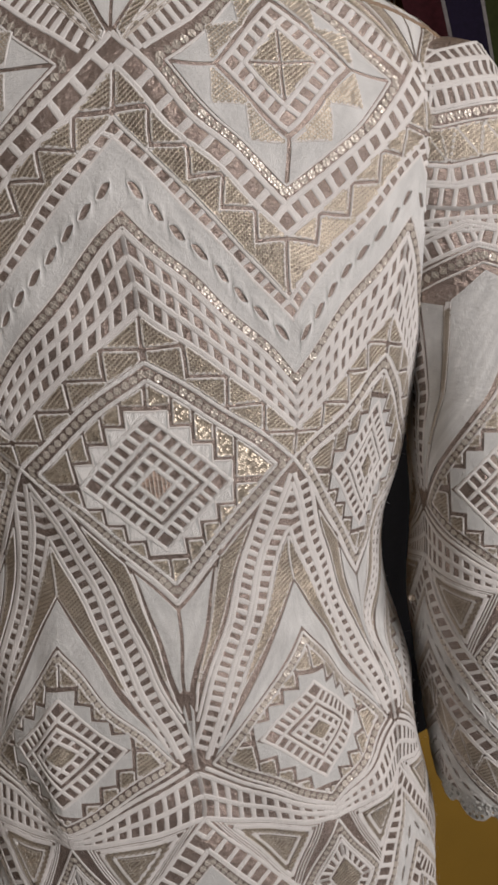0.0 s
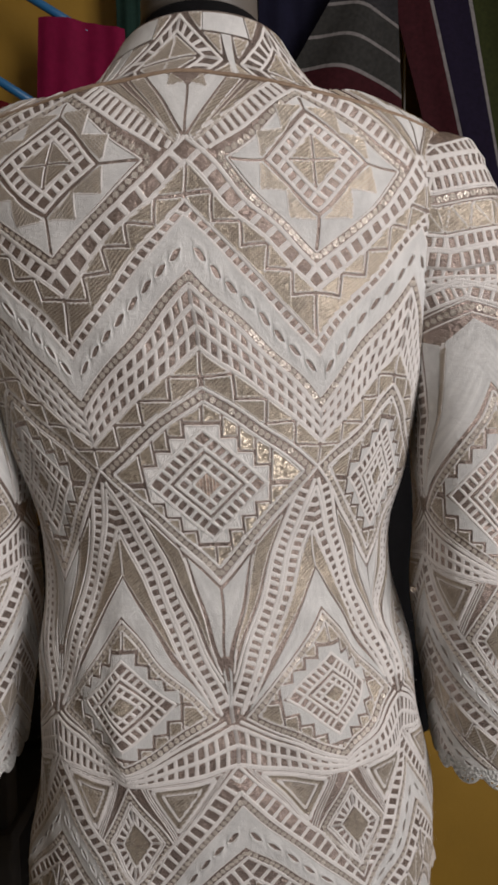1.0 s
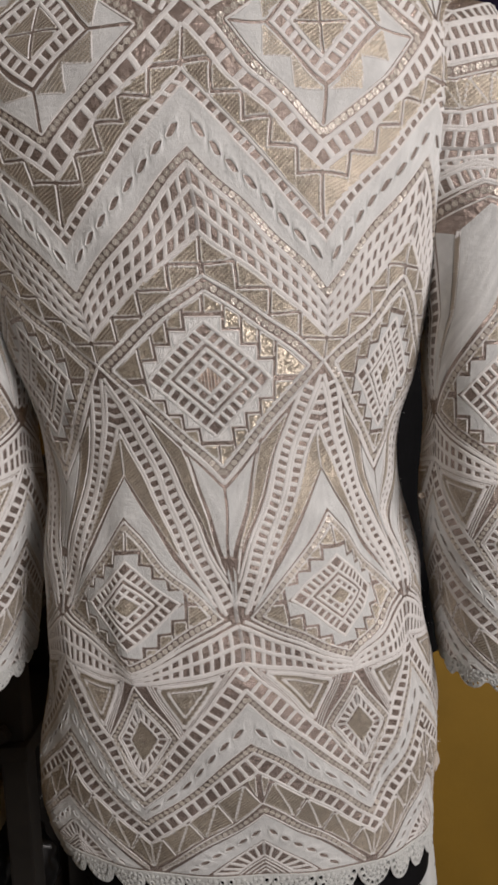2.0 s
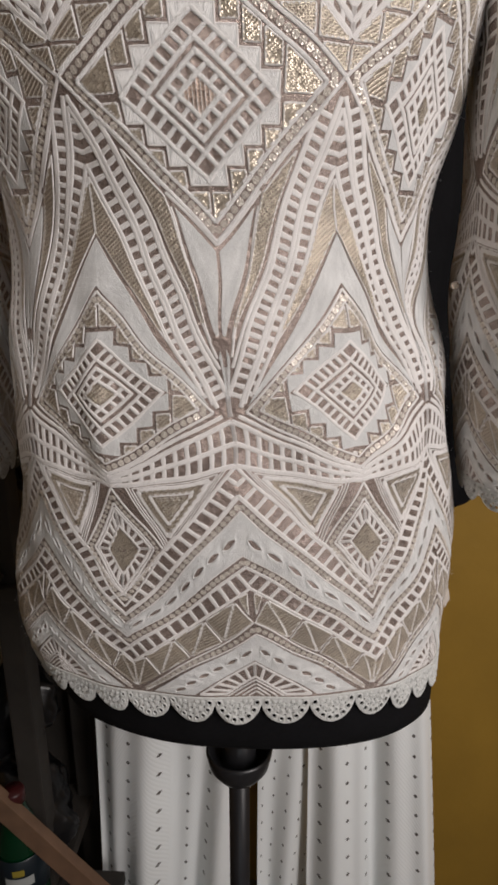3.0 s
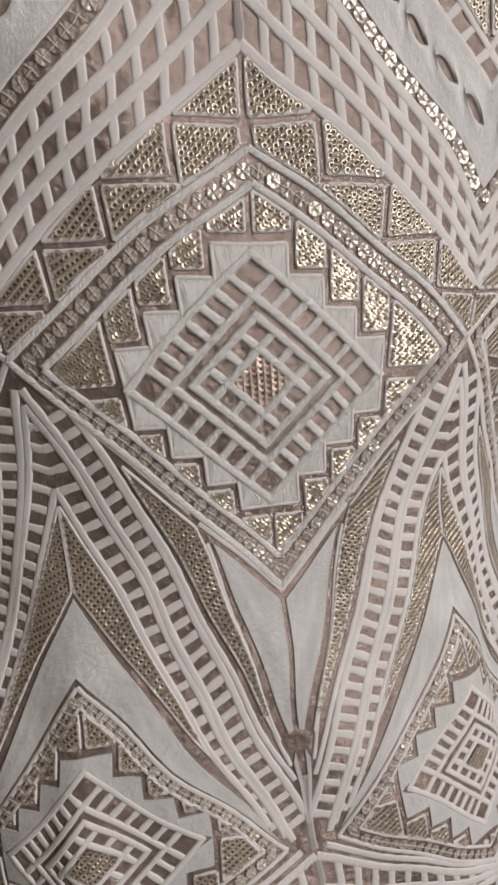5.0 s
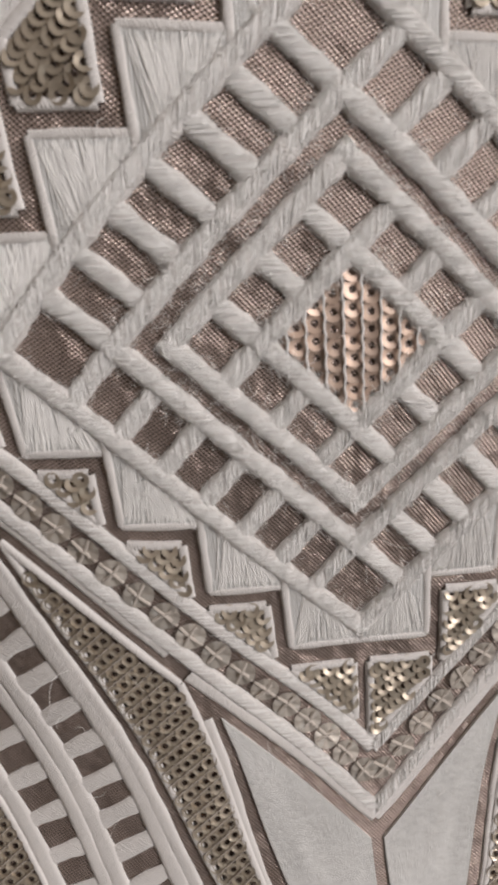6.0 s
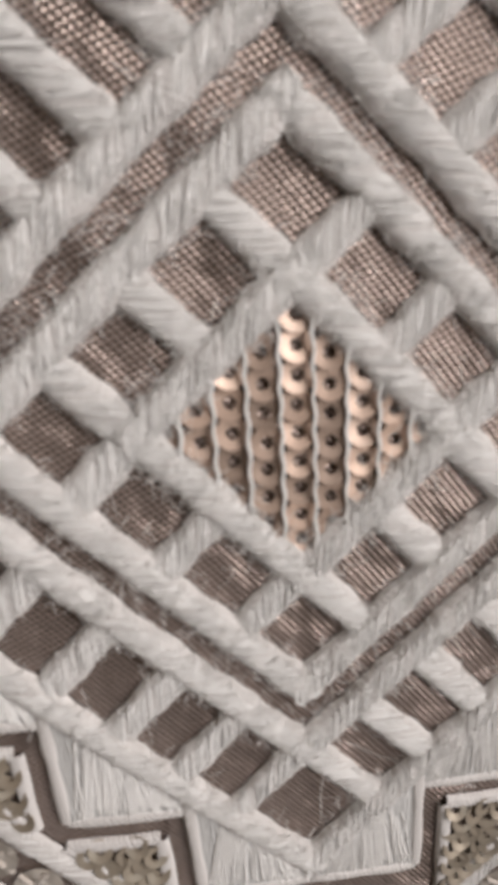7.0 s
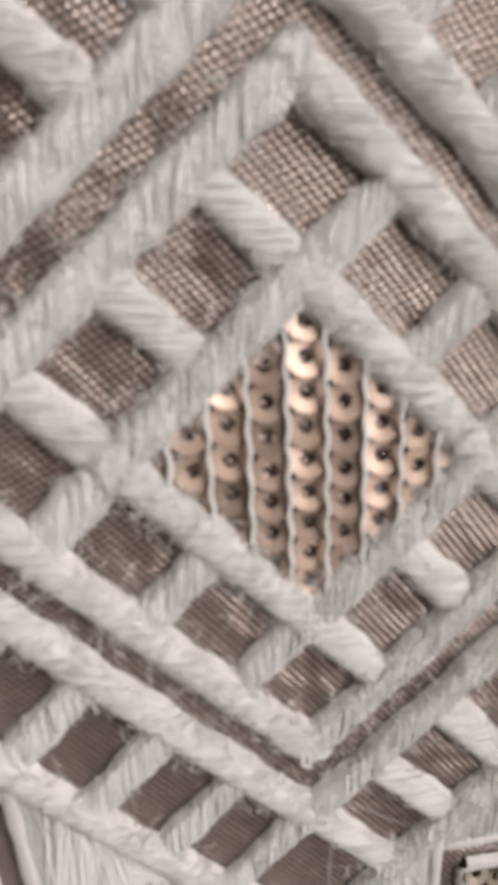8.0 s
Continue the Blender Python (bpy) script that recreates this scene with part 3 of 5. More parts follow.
def sleeve(side):
    """A hanging sleeve: a slack tube with a rounded cap at the shoulder."""
    z = np.array([0.85, 0.95, 1.00, 1.05, 1.16, 1.20, 1.26, 1.30, 1.34, 1.36, 1.39, 1.42])
    x = np.array([0.205, 0.192, 0.182, 0.177, 0.174, 0.174, 0.158, 0.142, 0.130, 0.124, 0.120, 0.128])
    if side < 0:
        x = -0.084 - x + 0.6 * np.clip(z - 1.30, 0, 1) * 0.1
    y = np.interp(z, [0.85, 0.95, 1.05, 1.16, 1.26, 1.34, 1.42], [0.455, 0.445, 0.432, 0.425, 0.422, 0.415, 0.405])
    rz = [0.85, 1.20, 1.28, 1.34, 1.37, 1.395, 1.41, 1.4195]
    rr = [0.056, 0.060, 0.057, 0.050, 0.045, 0.035, 0.023, 0.006]

    def place(u, q):
        q = np.clip(q, 0.85, 1.4195)
        r = np.interp(q, rz, rr)
        f = np.radians(60 * (u - 1))
        slack = (1 + 0.03 * np.sin(3 * f + q * 20) + 0.02 * np.sin(q * 55)) * (np.abs(np.sin(f)) ** 3 + np.abs(np.cos(f)) ** 3) ** (-1 / 3)
        return np.stack([np.interp(q, z, x) + r * slack * np.sin(f), np.interp(q, z, y) - r * slack * np.cos(f), q - 0.010 * np.clip((q - 1.28) / 0.12, 0, 1)], -1)

    return place


# ---- the jacket ----
jacket = thing("embroidered_jacket", "white embroidered jacket with gold sequins over rose net", "jacket", at=(-0.045, 0.43, 0.75))
jacket.location = (0, 0, 0)
rng = np.random.default_rng(7)
BODY = Cloth(torso)
ARMS = {side: Cloth(sleeve(side)) for side in (1, -1)}
COLLAR = Cloth(neck_collar)


def cloth_sheet(name, cloth, us, qs, mat, parent, label="", du=0.07, top=None):
    U, Qm = np.meshgrid(us, qs, indexing="ij")
    Qm = np.minimum(Qm, top(U)) if top else Qm
    p = cloth.place(U, Qm)
    s = Soup()
    uv = np.stack([U * du, Qm], -1)
    s.grid(p, uv)
    inner = p - (p - p.mean((0, 1))) / (np.linalg.norm(p - p.mean((0, 1)), axis=-1, keepdims=True) + 1e-9) * 0.0015
    s.grid(inner[::-1], uv)
    return part(name, s, mat, parent, label)


cloth_sheet("body_cloth", BODY, np.linspace(-6.8, 6.8, 220), np.linspace(0.775, SEAM, 150), NET, jacket, "rose-beige metallic net under the embroidery", top=seam_at)
collar_cloth = cloth_sheet("collar", COLLAR, np.linspace(-6.8, 6.8, 120), np.linspace(0, 1, 10), NET, jacket, "stand collar with embroidery")
sleeves = {}
for side in (1, -1):
    sleeves[side] = cloth_sheet("sleeve", ARMS[side], np.linspace(-2, 4, 90), np.concatenate([np.linspace(0.922, 1.33, 66), 1.4195 - 0.085 * (1 - np.cos(np.linspace(1.45, 0, 18)))]), NET, jacket, "long hanging sleeve of rose net", 0.06)


SLOTS = [WHITE, LINEN, SEQUIN, FINE, CLEAR, YARN]


class Pen:
    """Draws into the motif that is open, in one material slot."""

    def __init__(self, owner, slot):
        self.owner, self.slot = owner, slot

    def grid(self, pts, uv, wrap=False):
        self.owner.soup.grid(pts, uv, wrap, self.slot)


class Motifs:
    """One stretch of embroidery on a cloth: each finished motif becomes a part."""

    def __init__(self, cloth, parent, flip):
        self.cloth, self.parent, self.flip, self.soup, self.sign, self.hidden, self.close = cloth, parent, flip, Soup(), 0, False, False
        self.white, self.fill, self.seq, self.thr, self.big, self.yarn = (Pen(self, k) for k in range(6))

    def done(self, name, label="", weld=False, many=False):
        if self.soup.n:
            many = many or len(self.soup.v) > 6
            tagged(part(name, self.soup, SLOTS, self.parent, label, weld=weld), kind="stuff" if many else "")
        self.soup = Soup()

    def triangle(self, a, b, c, d=None, rim=0.0015):
        """A sequinned patch as a part of its own."""
        kept, self.soup = self.soup, Soup()
        sequin_fill(self.seq, self.thr, self.cloth, a, b, c, d, rng=rng, soup=self.white, rim=rim, lines=not (self.hidden or self.close), tilt=0.2 if self.close else 0.10,
                    pitch=(0.0028, 0.0026) if self.hidden else (0.0012, 0.0017) if self.close else (0.0018, 0.0020), dia=0.0021 if self.close else 0.0024)
        self.done("sequin_patch", "sequinned patch with a white corded rim", many=True)
        self.soup = kept

    def patch(self, a, b, c, d, rim=0.0, fan=False):
        kept, self.soup = self.soup, Soup()
        panel(self.fill, self.cloth, a, b, c, d)
        if rim:
            for x, y in ((a, b), (b, c), (c, d), (d, a)):
                if self.cloth.length(x, y) > 0.002:
                    cord(self.white, self.cloth, x, y, rim, 0.0009, 0.002)
        if fan:
            fan_stitches(self.yarn, self.cloth, a, b, c, d)
        self.done("stitched_patch", "white stitched patch", weld=True)
        self.soup = kept


def fan_stitches(soup, cloth, a, b, c, d, n=110):
    """Long satin stitches that fan out over a patch from its edge a b towards c d."""
    for i in range(n):
        t = rng.uniform(0.0, 1.0)
        x, y = mixp(a, b, 0.25 + 0.5 * t + rng.normal(0, 0.03)), mixp(d, c, t * 0.96 + 0.02)
        lo, hi = rng.uniform(0.02, 0.35), rng.uniform(0.80, 0.97)
        s = np.linspace(lo, hi, 8)
        p, nn = cloth.at(x[0] + (y[0] - x[0]) * s, x[1] + (y[1] - x[1]) * s)
        run = np.gradient(p, axis=0)
        lat = np.cross(run, nn)
        lat /= np.linalg.norm(lat, axis=-1, keepdims=True) + 1e-12
        w = rng.uniform(0.00005, 0.00012)
        line = p + nn * (0.00052 + 0.00009 * np.sin(np.linspace(0, np.pi, 8)) * rng.uniform(0.2, 1))[:, None]
        soup.grid(np.stack([line + lat * w, line + nn * w * 0.8, line - lat * w], 1), np.zeros((8, 3, 2)), wrap=True)


def both(flip, *pts):
    return [flip(p) for p in pts]


def chev_ladder(M, top, bot, n, u0=0.0, u1=1.0, **kw):
    a0, a1, b0, b1 = both(M.flip, (u0, top[0]), (u1, top[1]), (u0, bot[0]), (u1, bot[1]))
    ladder(M.white, M.cloth, a0, a1, b0, b1, n, square=True, **kw)


def chev_strip(M, top, bot, u0=0.0, u1=1.0, rim=0.0012):
    """A strip of net with clear sequins held by crosses of thread, and a thin cord on either edge."""
    a0, a1, b0, b1 = both(M.flip, (u0, top[0]), (u1, top[1]), (u0, bot[0]), (u1, bot[1]))
    if rim:
        cord(M.white, M.cloth, a0, a1, rim, 0.0006)
        cord(M.white, M.cloth, b0, b1, rim, 0.0006)
    studs(M.big, M.thr, M.cloth, mixp(a0, b0, 0.5), mixp(a1, b1, 0.5), rng=rng)


def chev_stair(M, top, bot, n, first=0.0, shrink=0.05, rim=0.0014, gap=0.0022):
    """A stair of right-angled sequinned triangles between two slanting lines, with a zigzag of net left between them."""
    line = lambda e, u: e[0] + (e[1] - e[0]) * u
    back = lambda e, q: (q - e[0]) / (e[1] - e[0])
    for i in range(n):
        u, v = first + (1 - first) * i / n + 0.012, first + (1 - first) * (i + 1) / n - 0.012
        w = max(back(bot, line(top, v) - gap), 0.0)
        under = ((w, line(bot, w)), (v, line(bot, v)), (v, line(bot, w)))
        if w == 0:
            under = ((0.02, line(bot, 0.02)), (v, line(bot, v)), (v, line(top, v) - gap), (0.02, line(top, v) - gap))
        for tri in (((u, line(top, u)), (v, line(top, v)), (u, line(top, v))), under):
            m = (sum(p[0] for p in tri) / len(tri), sum(p[1] for p in tri) / len(tri))
            M.triangle(*both(M.flip, *(mixp(p, m, shrink) for p in tri)), rim=rim)


def chev_zig(M, top, bot, n):
    """Sequinned triangles, point up and point down by turns, with net between them."""
    line = lambda e, u: (u, e[0] + (e[1] - e[0]) * u)
    M.triangle(*both(M.flip, line(top, 0.03), line(top, 0.36 / n), (0.03, bot[0] + 0.006)), rim=0.0013)
    for i in range(n):
        a, b, m = i / n, (i + 1) / n, (i + 0.5) / n
        for tri in ((line(bot, a), line(bot, b), line(top, m)), (line(top, m), line(top, min(m + 1 / n, 1)), line(bot, b))):
            c = (sum(p[0] for p in tri) / 3, sum(p[1] for p in tri) / 3)
            M.triangle(*both(M.flip, *(mixp(p, c, 0.09) for p in tri)), rim=0.0012)


def stepped_diamond(M, c, X, Yt, Yb, steps, rings_at, holes, core, edge, fine=None, half=(1,)):
    """A diamond's filling: corner sequins, a stepped white field, square-holed rings and a sequinned core.
    c: centre; X, Yt, Yb: half-width, height above, depth below; rings_at: inner and outer fraction and openings of each laddered ring;
    edge: half-width, height above and depth below of the border round it, from its own middle edge[3]."""
    kw = dict(step=0.0004, twist=0.0009, profile=PROFILE, yarn=M.yarn, ext=0.42) if fine else dict(ext=0.4)
    top, wide, g = 0.71, 0.68, 0.046
    r_out = rings_at[-1][1]
    mid = edge[3]
    for sx in half:
        for Y, Ye, sy in ((Yt, edge[1], 1), (Yb, edge[2], -1)):
            F = lambda u, q: M.flip((u, q))
            P = lambda x, y: F(c[0] + sx * x * X, c[1] + sy * y * Y)
            out_u = lambda q: mid[0] + sx * edge[0] * max(0.0, 1 - ((q - mid[1]) / edge[1] if q > mid[1] else (mid[1] - q) / edge[2]))
            out_q = lambda u: mid[1] + sy * Ye * max(0.0, 1 - sx * (u - mid[0]) / edge[0])

            def notch(x, y, beyond=9.0):
                u, q = c[0] + sx * x * X, c[1] + sy * y * Y
                if sx * (out_u(q) - u) * 0.07 > 0.0022 and sy * (mid[1] - q) > 0.001:
                    M.triangle(F(u, q), F(out_u(q), q), F(mid[0] + sx * edge[0] * 0.985, mid[1]), F(u, out_q(u)), rim=0.0013)
                elif sx * (out_u(q) - u) * 0.07 > 0.0022 and sx * (out_u(q) - c[0]) > beyond * X:
                    end = c[0] + sx * beyond * X
                    M.triangle(F(u, q), F(end, q), F(end, out_q(end)), F(u, out_q(u)), rim=0.0013)
                elif sx * (out_u(q) - u) * 0.07 > 0.0022:
                    M.triangle(F(u, q), F(out_u(q), q), F(u, out_q(u)), rim=0.0013)

            for k in range(steps):
                xa, xb = wide * k / steps, wide * (k + 1) / steps
                y = top - (top - 0.04) * k / steps
                M.patch(P(xa, max(r_out - xa, 0)), P(xb, max(r_out - xb, 0)), P(xb, y), P(xa, y), rim=0.0012 if fine else 0.0, fan=bool(fine))
                notch(xb + g, (top - (top - 0.04) * (k + 1) / steps) + (g if k + 1 < steps else 0.0), wide * (k + 2) / steps + g - 0.035 if k + 1 < steps else 9.0)
            notch(0.02, top + g * 1.4, wide / steps + g - 0.035)
            for r0, r1, n in rings_at:
                ladder(M.white, M.cloth, P(0, r0), P(r0, 0), P(0, r1), P(r1, 0), n, holes[0], holes[1], holes[2], lean=(r1 - r0) / r1, **kw)
            if not fine:
                sequin_fill(M.seq, M.thr, M.cloth, P(0, 0), P(core, 0), P(0, core), rng=rng, rim=0)


def nested_triangle(M, a, b, c):
    """Triangles one inside the other: dark hatched cords, a broad white cord, sequins, a white cord and a sequinned heart."""
    a, b, c = both(M.flip, a, b, c)
    m = ((a[0] + b[0] + c[0]) / 3, (a[1] + b[1] + c[1]) / 3)
    for k, w in ((-0.04, 0.0009), (0.05, 0.0009), (0.14, 0.0009), (0.28, 0.0030), (0.56, 0.0024), (0.70, 0.0008), (0.80, 0.0008)):
        A, B, C = (mixp(p, m, k) for p in (a, b, c))
        for x, y in ((A, B), (B, C), (C, A)):
            cord(M.white, M.cloth, x, y, w, 0.0006)
    for x, y in ((a, b), (b, c), (c, a)):
        sequin_fill(M.seq, M.thr, M.cloth, mixp(x, m, 0.36), mixp(y, m, 0.36), mixp(y, m, 0.50), mixp(x, m, 0.50), rng=rng, rim=0)
    sequin_fill(M.seq, M.thr, M.cloth, *(mixp(p, m, 0.62) for p in (a, b, c)), rng=rng, rim=0)


def lower_half(M, dq=0.0, tall=1.0):
    """Hem to the hip diamonds, for one half repeat (u from 0 at a peak to 1 at a valley); tall: stretch above the star."""
    base = M.flip
    M.flip = lambda p: base((p[0], p[1] + dq + max(p[1] - 0.9875, 0) * (tall - 1)))
    # hem chevrons, from the bottom up
    for k in range(4):
        a = 0.7905 - 0.0034 * k
        cord(M.white, M.cloth, *both(M.flip, (0, a), ((a - 0.7765) / 0.062, 0.7765)), 0.0012, 0.0006)
    M.done("hem_chevron", "small corded chevron at the hem")
    ladder(M.white, M.cloth, *both(M.flip, (0, 0.8065), (0.45, 0.7780), (0, 0.7935), (0.24, 0.7780)), 6, rung=0.0024, w=0.0018)
    M.done("hem_ladder", "white ladder stitch band")
    eye_band(M.fill, M.cloth, *both(M.flip, (0, 0.8300), (0.86, 0.7775), (0, 0.8085), (0.50, 0.7775)), 6)
    M.done("hem_eyelet_band", "white band with leaf eyelets", weld=True)
    chev_strip(M, (0.8400, 0.7800), (0.8305, 0.7775), 0, 0.93)
    chev_zig(M, (0.8665, 0.8020), (0.8405, 0.7800), 4)
    M.done("hem_triangle_band", "zigzag of sequinned triangles")
    chev_ladder(M, (0.8870, 0.8150), (0.8685, 0.8030), 12, w=0.0024)
    M.done("ladder_band", "white ladder stitch band")
    chev_strip(M, (0.8965, 0.8240), (0.8880, 0.8165))
    M.done("sequin_band", "band of crossed sequins")
    eye_band(M.fill, M.cloth, *both(M.flip, (0, 0.9270), (1, 0.8350), (0, 0.8970), (1, 0.8245)), 7)
    M.done("eyelet_band", "white band with leaf eyelets", weld=True)
    chev_strip(M, (0.9355, 0.8435), (0.9275, 0.8360))
    chev_ladder(M, (0.9560, 0.8640), (0.9375, 0.8450), 14, w=0.0024)
    M.done("hip_ladder_band", "white ladder stitch band")
    nested_triangle(M, (0.075, 0.9550), (0.86, 0.9445), (0.60, 0.8990))
    M.done("nested_triangle", "triangle of nested cords and sequins")
    # small hip diamond in the valley: crossed sequins, a ring of square holes and a sequinned middle
    T, L, B, m = (1, 0.9420), (0.63, 0.8980), (1, 0.8520), (1, 0.8980)
    for x, y in ((T, L), (L, B)):
        for k, w in ((0.0, 0.0016), (0.24, 0.0016)):
            cord(M.white, M.cloth, *both(M.flip, mixp(x, m, k), mixp(y, m, k)), w)
        studs(M.big, M.thr, M.cloth, *both(M.flip, mixp(x, m, 0.12), mixp(y, m, 0.12)), dia=0.0034, pitch=0.0039, rng=rng)
        ladder(M.white, M.cloth, *both(M.flip, mixp(x, m, 0.32), mixp(y, m, 0.32), mixp(x, m, 0.60), mixp(y, m, 0.60)), 5, w=0.0018, rung=0.0024)
        sequin_fill(M.seq, M.thr, M.cloth, *both(M.flip, m, mixp(x, m, 0.64), mixp(y, m, 0.64)), rng=rng, rim=0)
    M.done("small_diamond", "small diamond with a sequinned middle")
    # tapered two-row lattice under the hip diamonds
    t0, t1, b0, b1 = (0, 0.9860), (1, 0.9485), (0, 0.9565), (1, 0.9435)
    ladder(M.white, M.cloth, *both(M.flip, t0, t1, mixp(t0, b0, 0.5), mixp(t1, b1, 0.5)), 11)
    ladder(M.white, M.cloth, *both(M.flip, mixp(t0, b0, 0.5), mixp(t1, b1, 0.5), b0, b1), 11, rails=(False, True))
    cord(M.white, M.cloth, *both(M.flip, (0.06, 0.9895), (1.0, 0.9515)), 0.0026)
    M.done("hip_lattice", "white two-row lattice")
    # hip diamond: border strip, then its half filling
    T, L, B = (1, 1.0625), (0.125, 0.9920), (1, 0.9515)
    m = (1, 1.007)
    for x, y in ((T, L), (L, B)):
        o0, o1, i0, i1 = x, y, mixp(x, m, 0.125), mixp(y, m, 0.125)
        cord(M.white, M.cloth, *both(M.flip, o0, o1), 0.0017)
        cord(M.white, M.cloth, *both(M.flip, i0, i1), 0.0013)
        studs(M.big, M.thr, M.cloth, *both(M.flip, mixp(o0, i0, 0.5), mixp(o1, i1, 0.5)), dia=0.0039, pitch=0.0043, rng=rng)
    stepped_diamond(M, (1, 1.0030), 0.78, 0.0500, 0.0530, 4, ((0.16, 0.30, 2), (0.40, 0.62, 6)), (0.0022, 0.0024, 0.0010), 0.13, (0.755, 0.0605, 0.0345, (1, 0.9942)), half=(-1,))
    M.done("hip_diamond", "stepped diamond with square holes")
    M.flip = base


def fan_half(M, dq=0.0):
    """The rays from the hip star up to the waist diamond."""
    base = M.flip
    M.flip = lambda p: base((p[0], p[1] + dq))
    # white kite with a line down its middle
    M.patch(*both(M.flip, (0.014, 1.0845), (0.315, 1.1080), (0.035, 1.0370), (0.014, 1.0380)))
    cord(M.white, M.cloth, *both(M.flip, (0, 1.0880), (0.365, 1.1155)), 0.0020)
    cord(M.white, M.cloth, *both(M.flip, (0.345, 1.1080), (0.055, 1.0250)), 0.0016)
    M.patch(*both(M.flip, (0.022, 1.0300), (0.040, 1.0260), (0.012, 1.0010), (0.0, 1.0000)))
    cord(M.white, M.cloth, *both(M.flip, (0.0, 1.0200), (0.0, 0.9890)), 0.0030)
    M.done("kite_panel", "white stitched kite")
    # sequinned wedge between thin cords
    M.triangle(*both(M.flip, (0.385, 1.1145), (0.665, 1.1370), (0.075, 1.0340)), rim=0.0012)
    cord(M.white, M.cloth, *both(M.flip, (0.80, 1.1520), (0.395, 1.1190)), 0.0016)
    cord(M.white, M.cloth, *both(M.flip, (0.745, 1.1440), (0.050, 1.0190)), 0.0022)
    ladder(M.white, M.cloth, *both(M.flip, (0.815, 1.1555), (0.015, 1.0040), (0.985, 1.1610), (0.090, 0.9950)), 27, w=0.0030, rung=0.0030, square=True)
    M.done("long_ladder", "long white ladder stitch ray")
    ladder(M.white, M.cloth, *both(M.flip, (1.0, 1.1560), (0.122, 0.9975), (1.0, 1.1290), (0.200, 1.0030)), 25, w=0.0026, rung=0.0030, square=True)
    M.done("long_ladder", "long white ladder stitch ray")
    M.triangle(*both(M.flip, (1.0, 1.1240), (1.0, 1.0960), (0.40, 1.0330)), rim=0.0010)
    M.patch(*both(M.flip, (1.0, 1.0930), (1.0, 1.0660), (0.150, 0.9960), (0.225, 1.0050)))
    M.flip = base


def waist_half(M, fine=False, singles=None):
    """The waist diamond and the chevrons above it."""
    T, R, B = (0, 1.2255), (1, 1.1697), (0, 1.0895)
    Ti, Ri, Bi = (0, 1.2165), (0.86, 1.1675), (0, 1.1000)
    for o0, o1, i0, i1 in ((T, R, Ti, Ri), (R, B, Ri, Bi)):
        cord(M.white, M.cloth, *both(M.flip, o0, o1), 0.0023, yarn=M.yarn if fine else None)
        cord(M.white, M.cloth, *both(M.flip, i0, i1), 0.0023, yarn=M.yarn if fine else None)
        studs(M.big, M.thr, M.cloth, *both(M.flip, mixp(o0, i0, 0.5), mixp(o1, i1, 0.5)), rng=rng, singles=singles)
    M.done("diamond_border", "border of crossed sequins")
    M.close = fine
    stepped_diamond(M, (-0.021 * M.sign, 1.1600), 0.80, 0.0560, 0.0580, 4, ((0.174, 0.345, 2), (0.450, 0.670, 6)), (0.0026, 0.0027, 0.00100), 0.13, (0.835, 0.0470, 0.0650, (0, 1.1672)), fine)
    M.close = False
    M.done("waist_diamond", "stepped diamond with square holes")
    chev_stair(M, (1.2480, 1.1850), (1.2275, 1.1715), 4)
    M.done("waist_triangle_band", "zigzag of sequinned triangles")
    t0, t1, b0, b1 = (0, 1.2885), (1, 1.2080), (0, 1.2500), (1, 1.1870)
    for k in range(3):
        a0, a1, c0, c1 = mixp(t0, b0, k / 3), mixp(t1, b1, k / 3), mixp(t0, b0, (k + 1) / 3), mixp(t1, b1, (k + 1) / 3)
        ladder(M.white, M.cloth, *both(M.flip, a0, a1, c0, c1), 12, rails=(k == 0, True), rung=0.0028)
    M.done("lattice_band", "white three-row lattice")


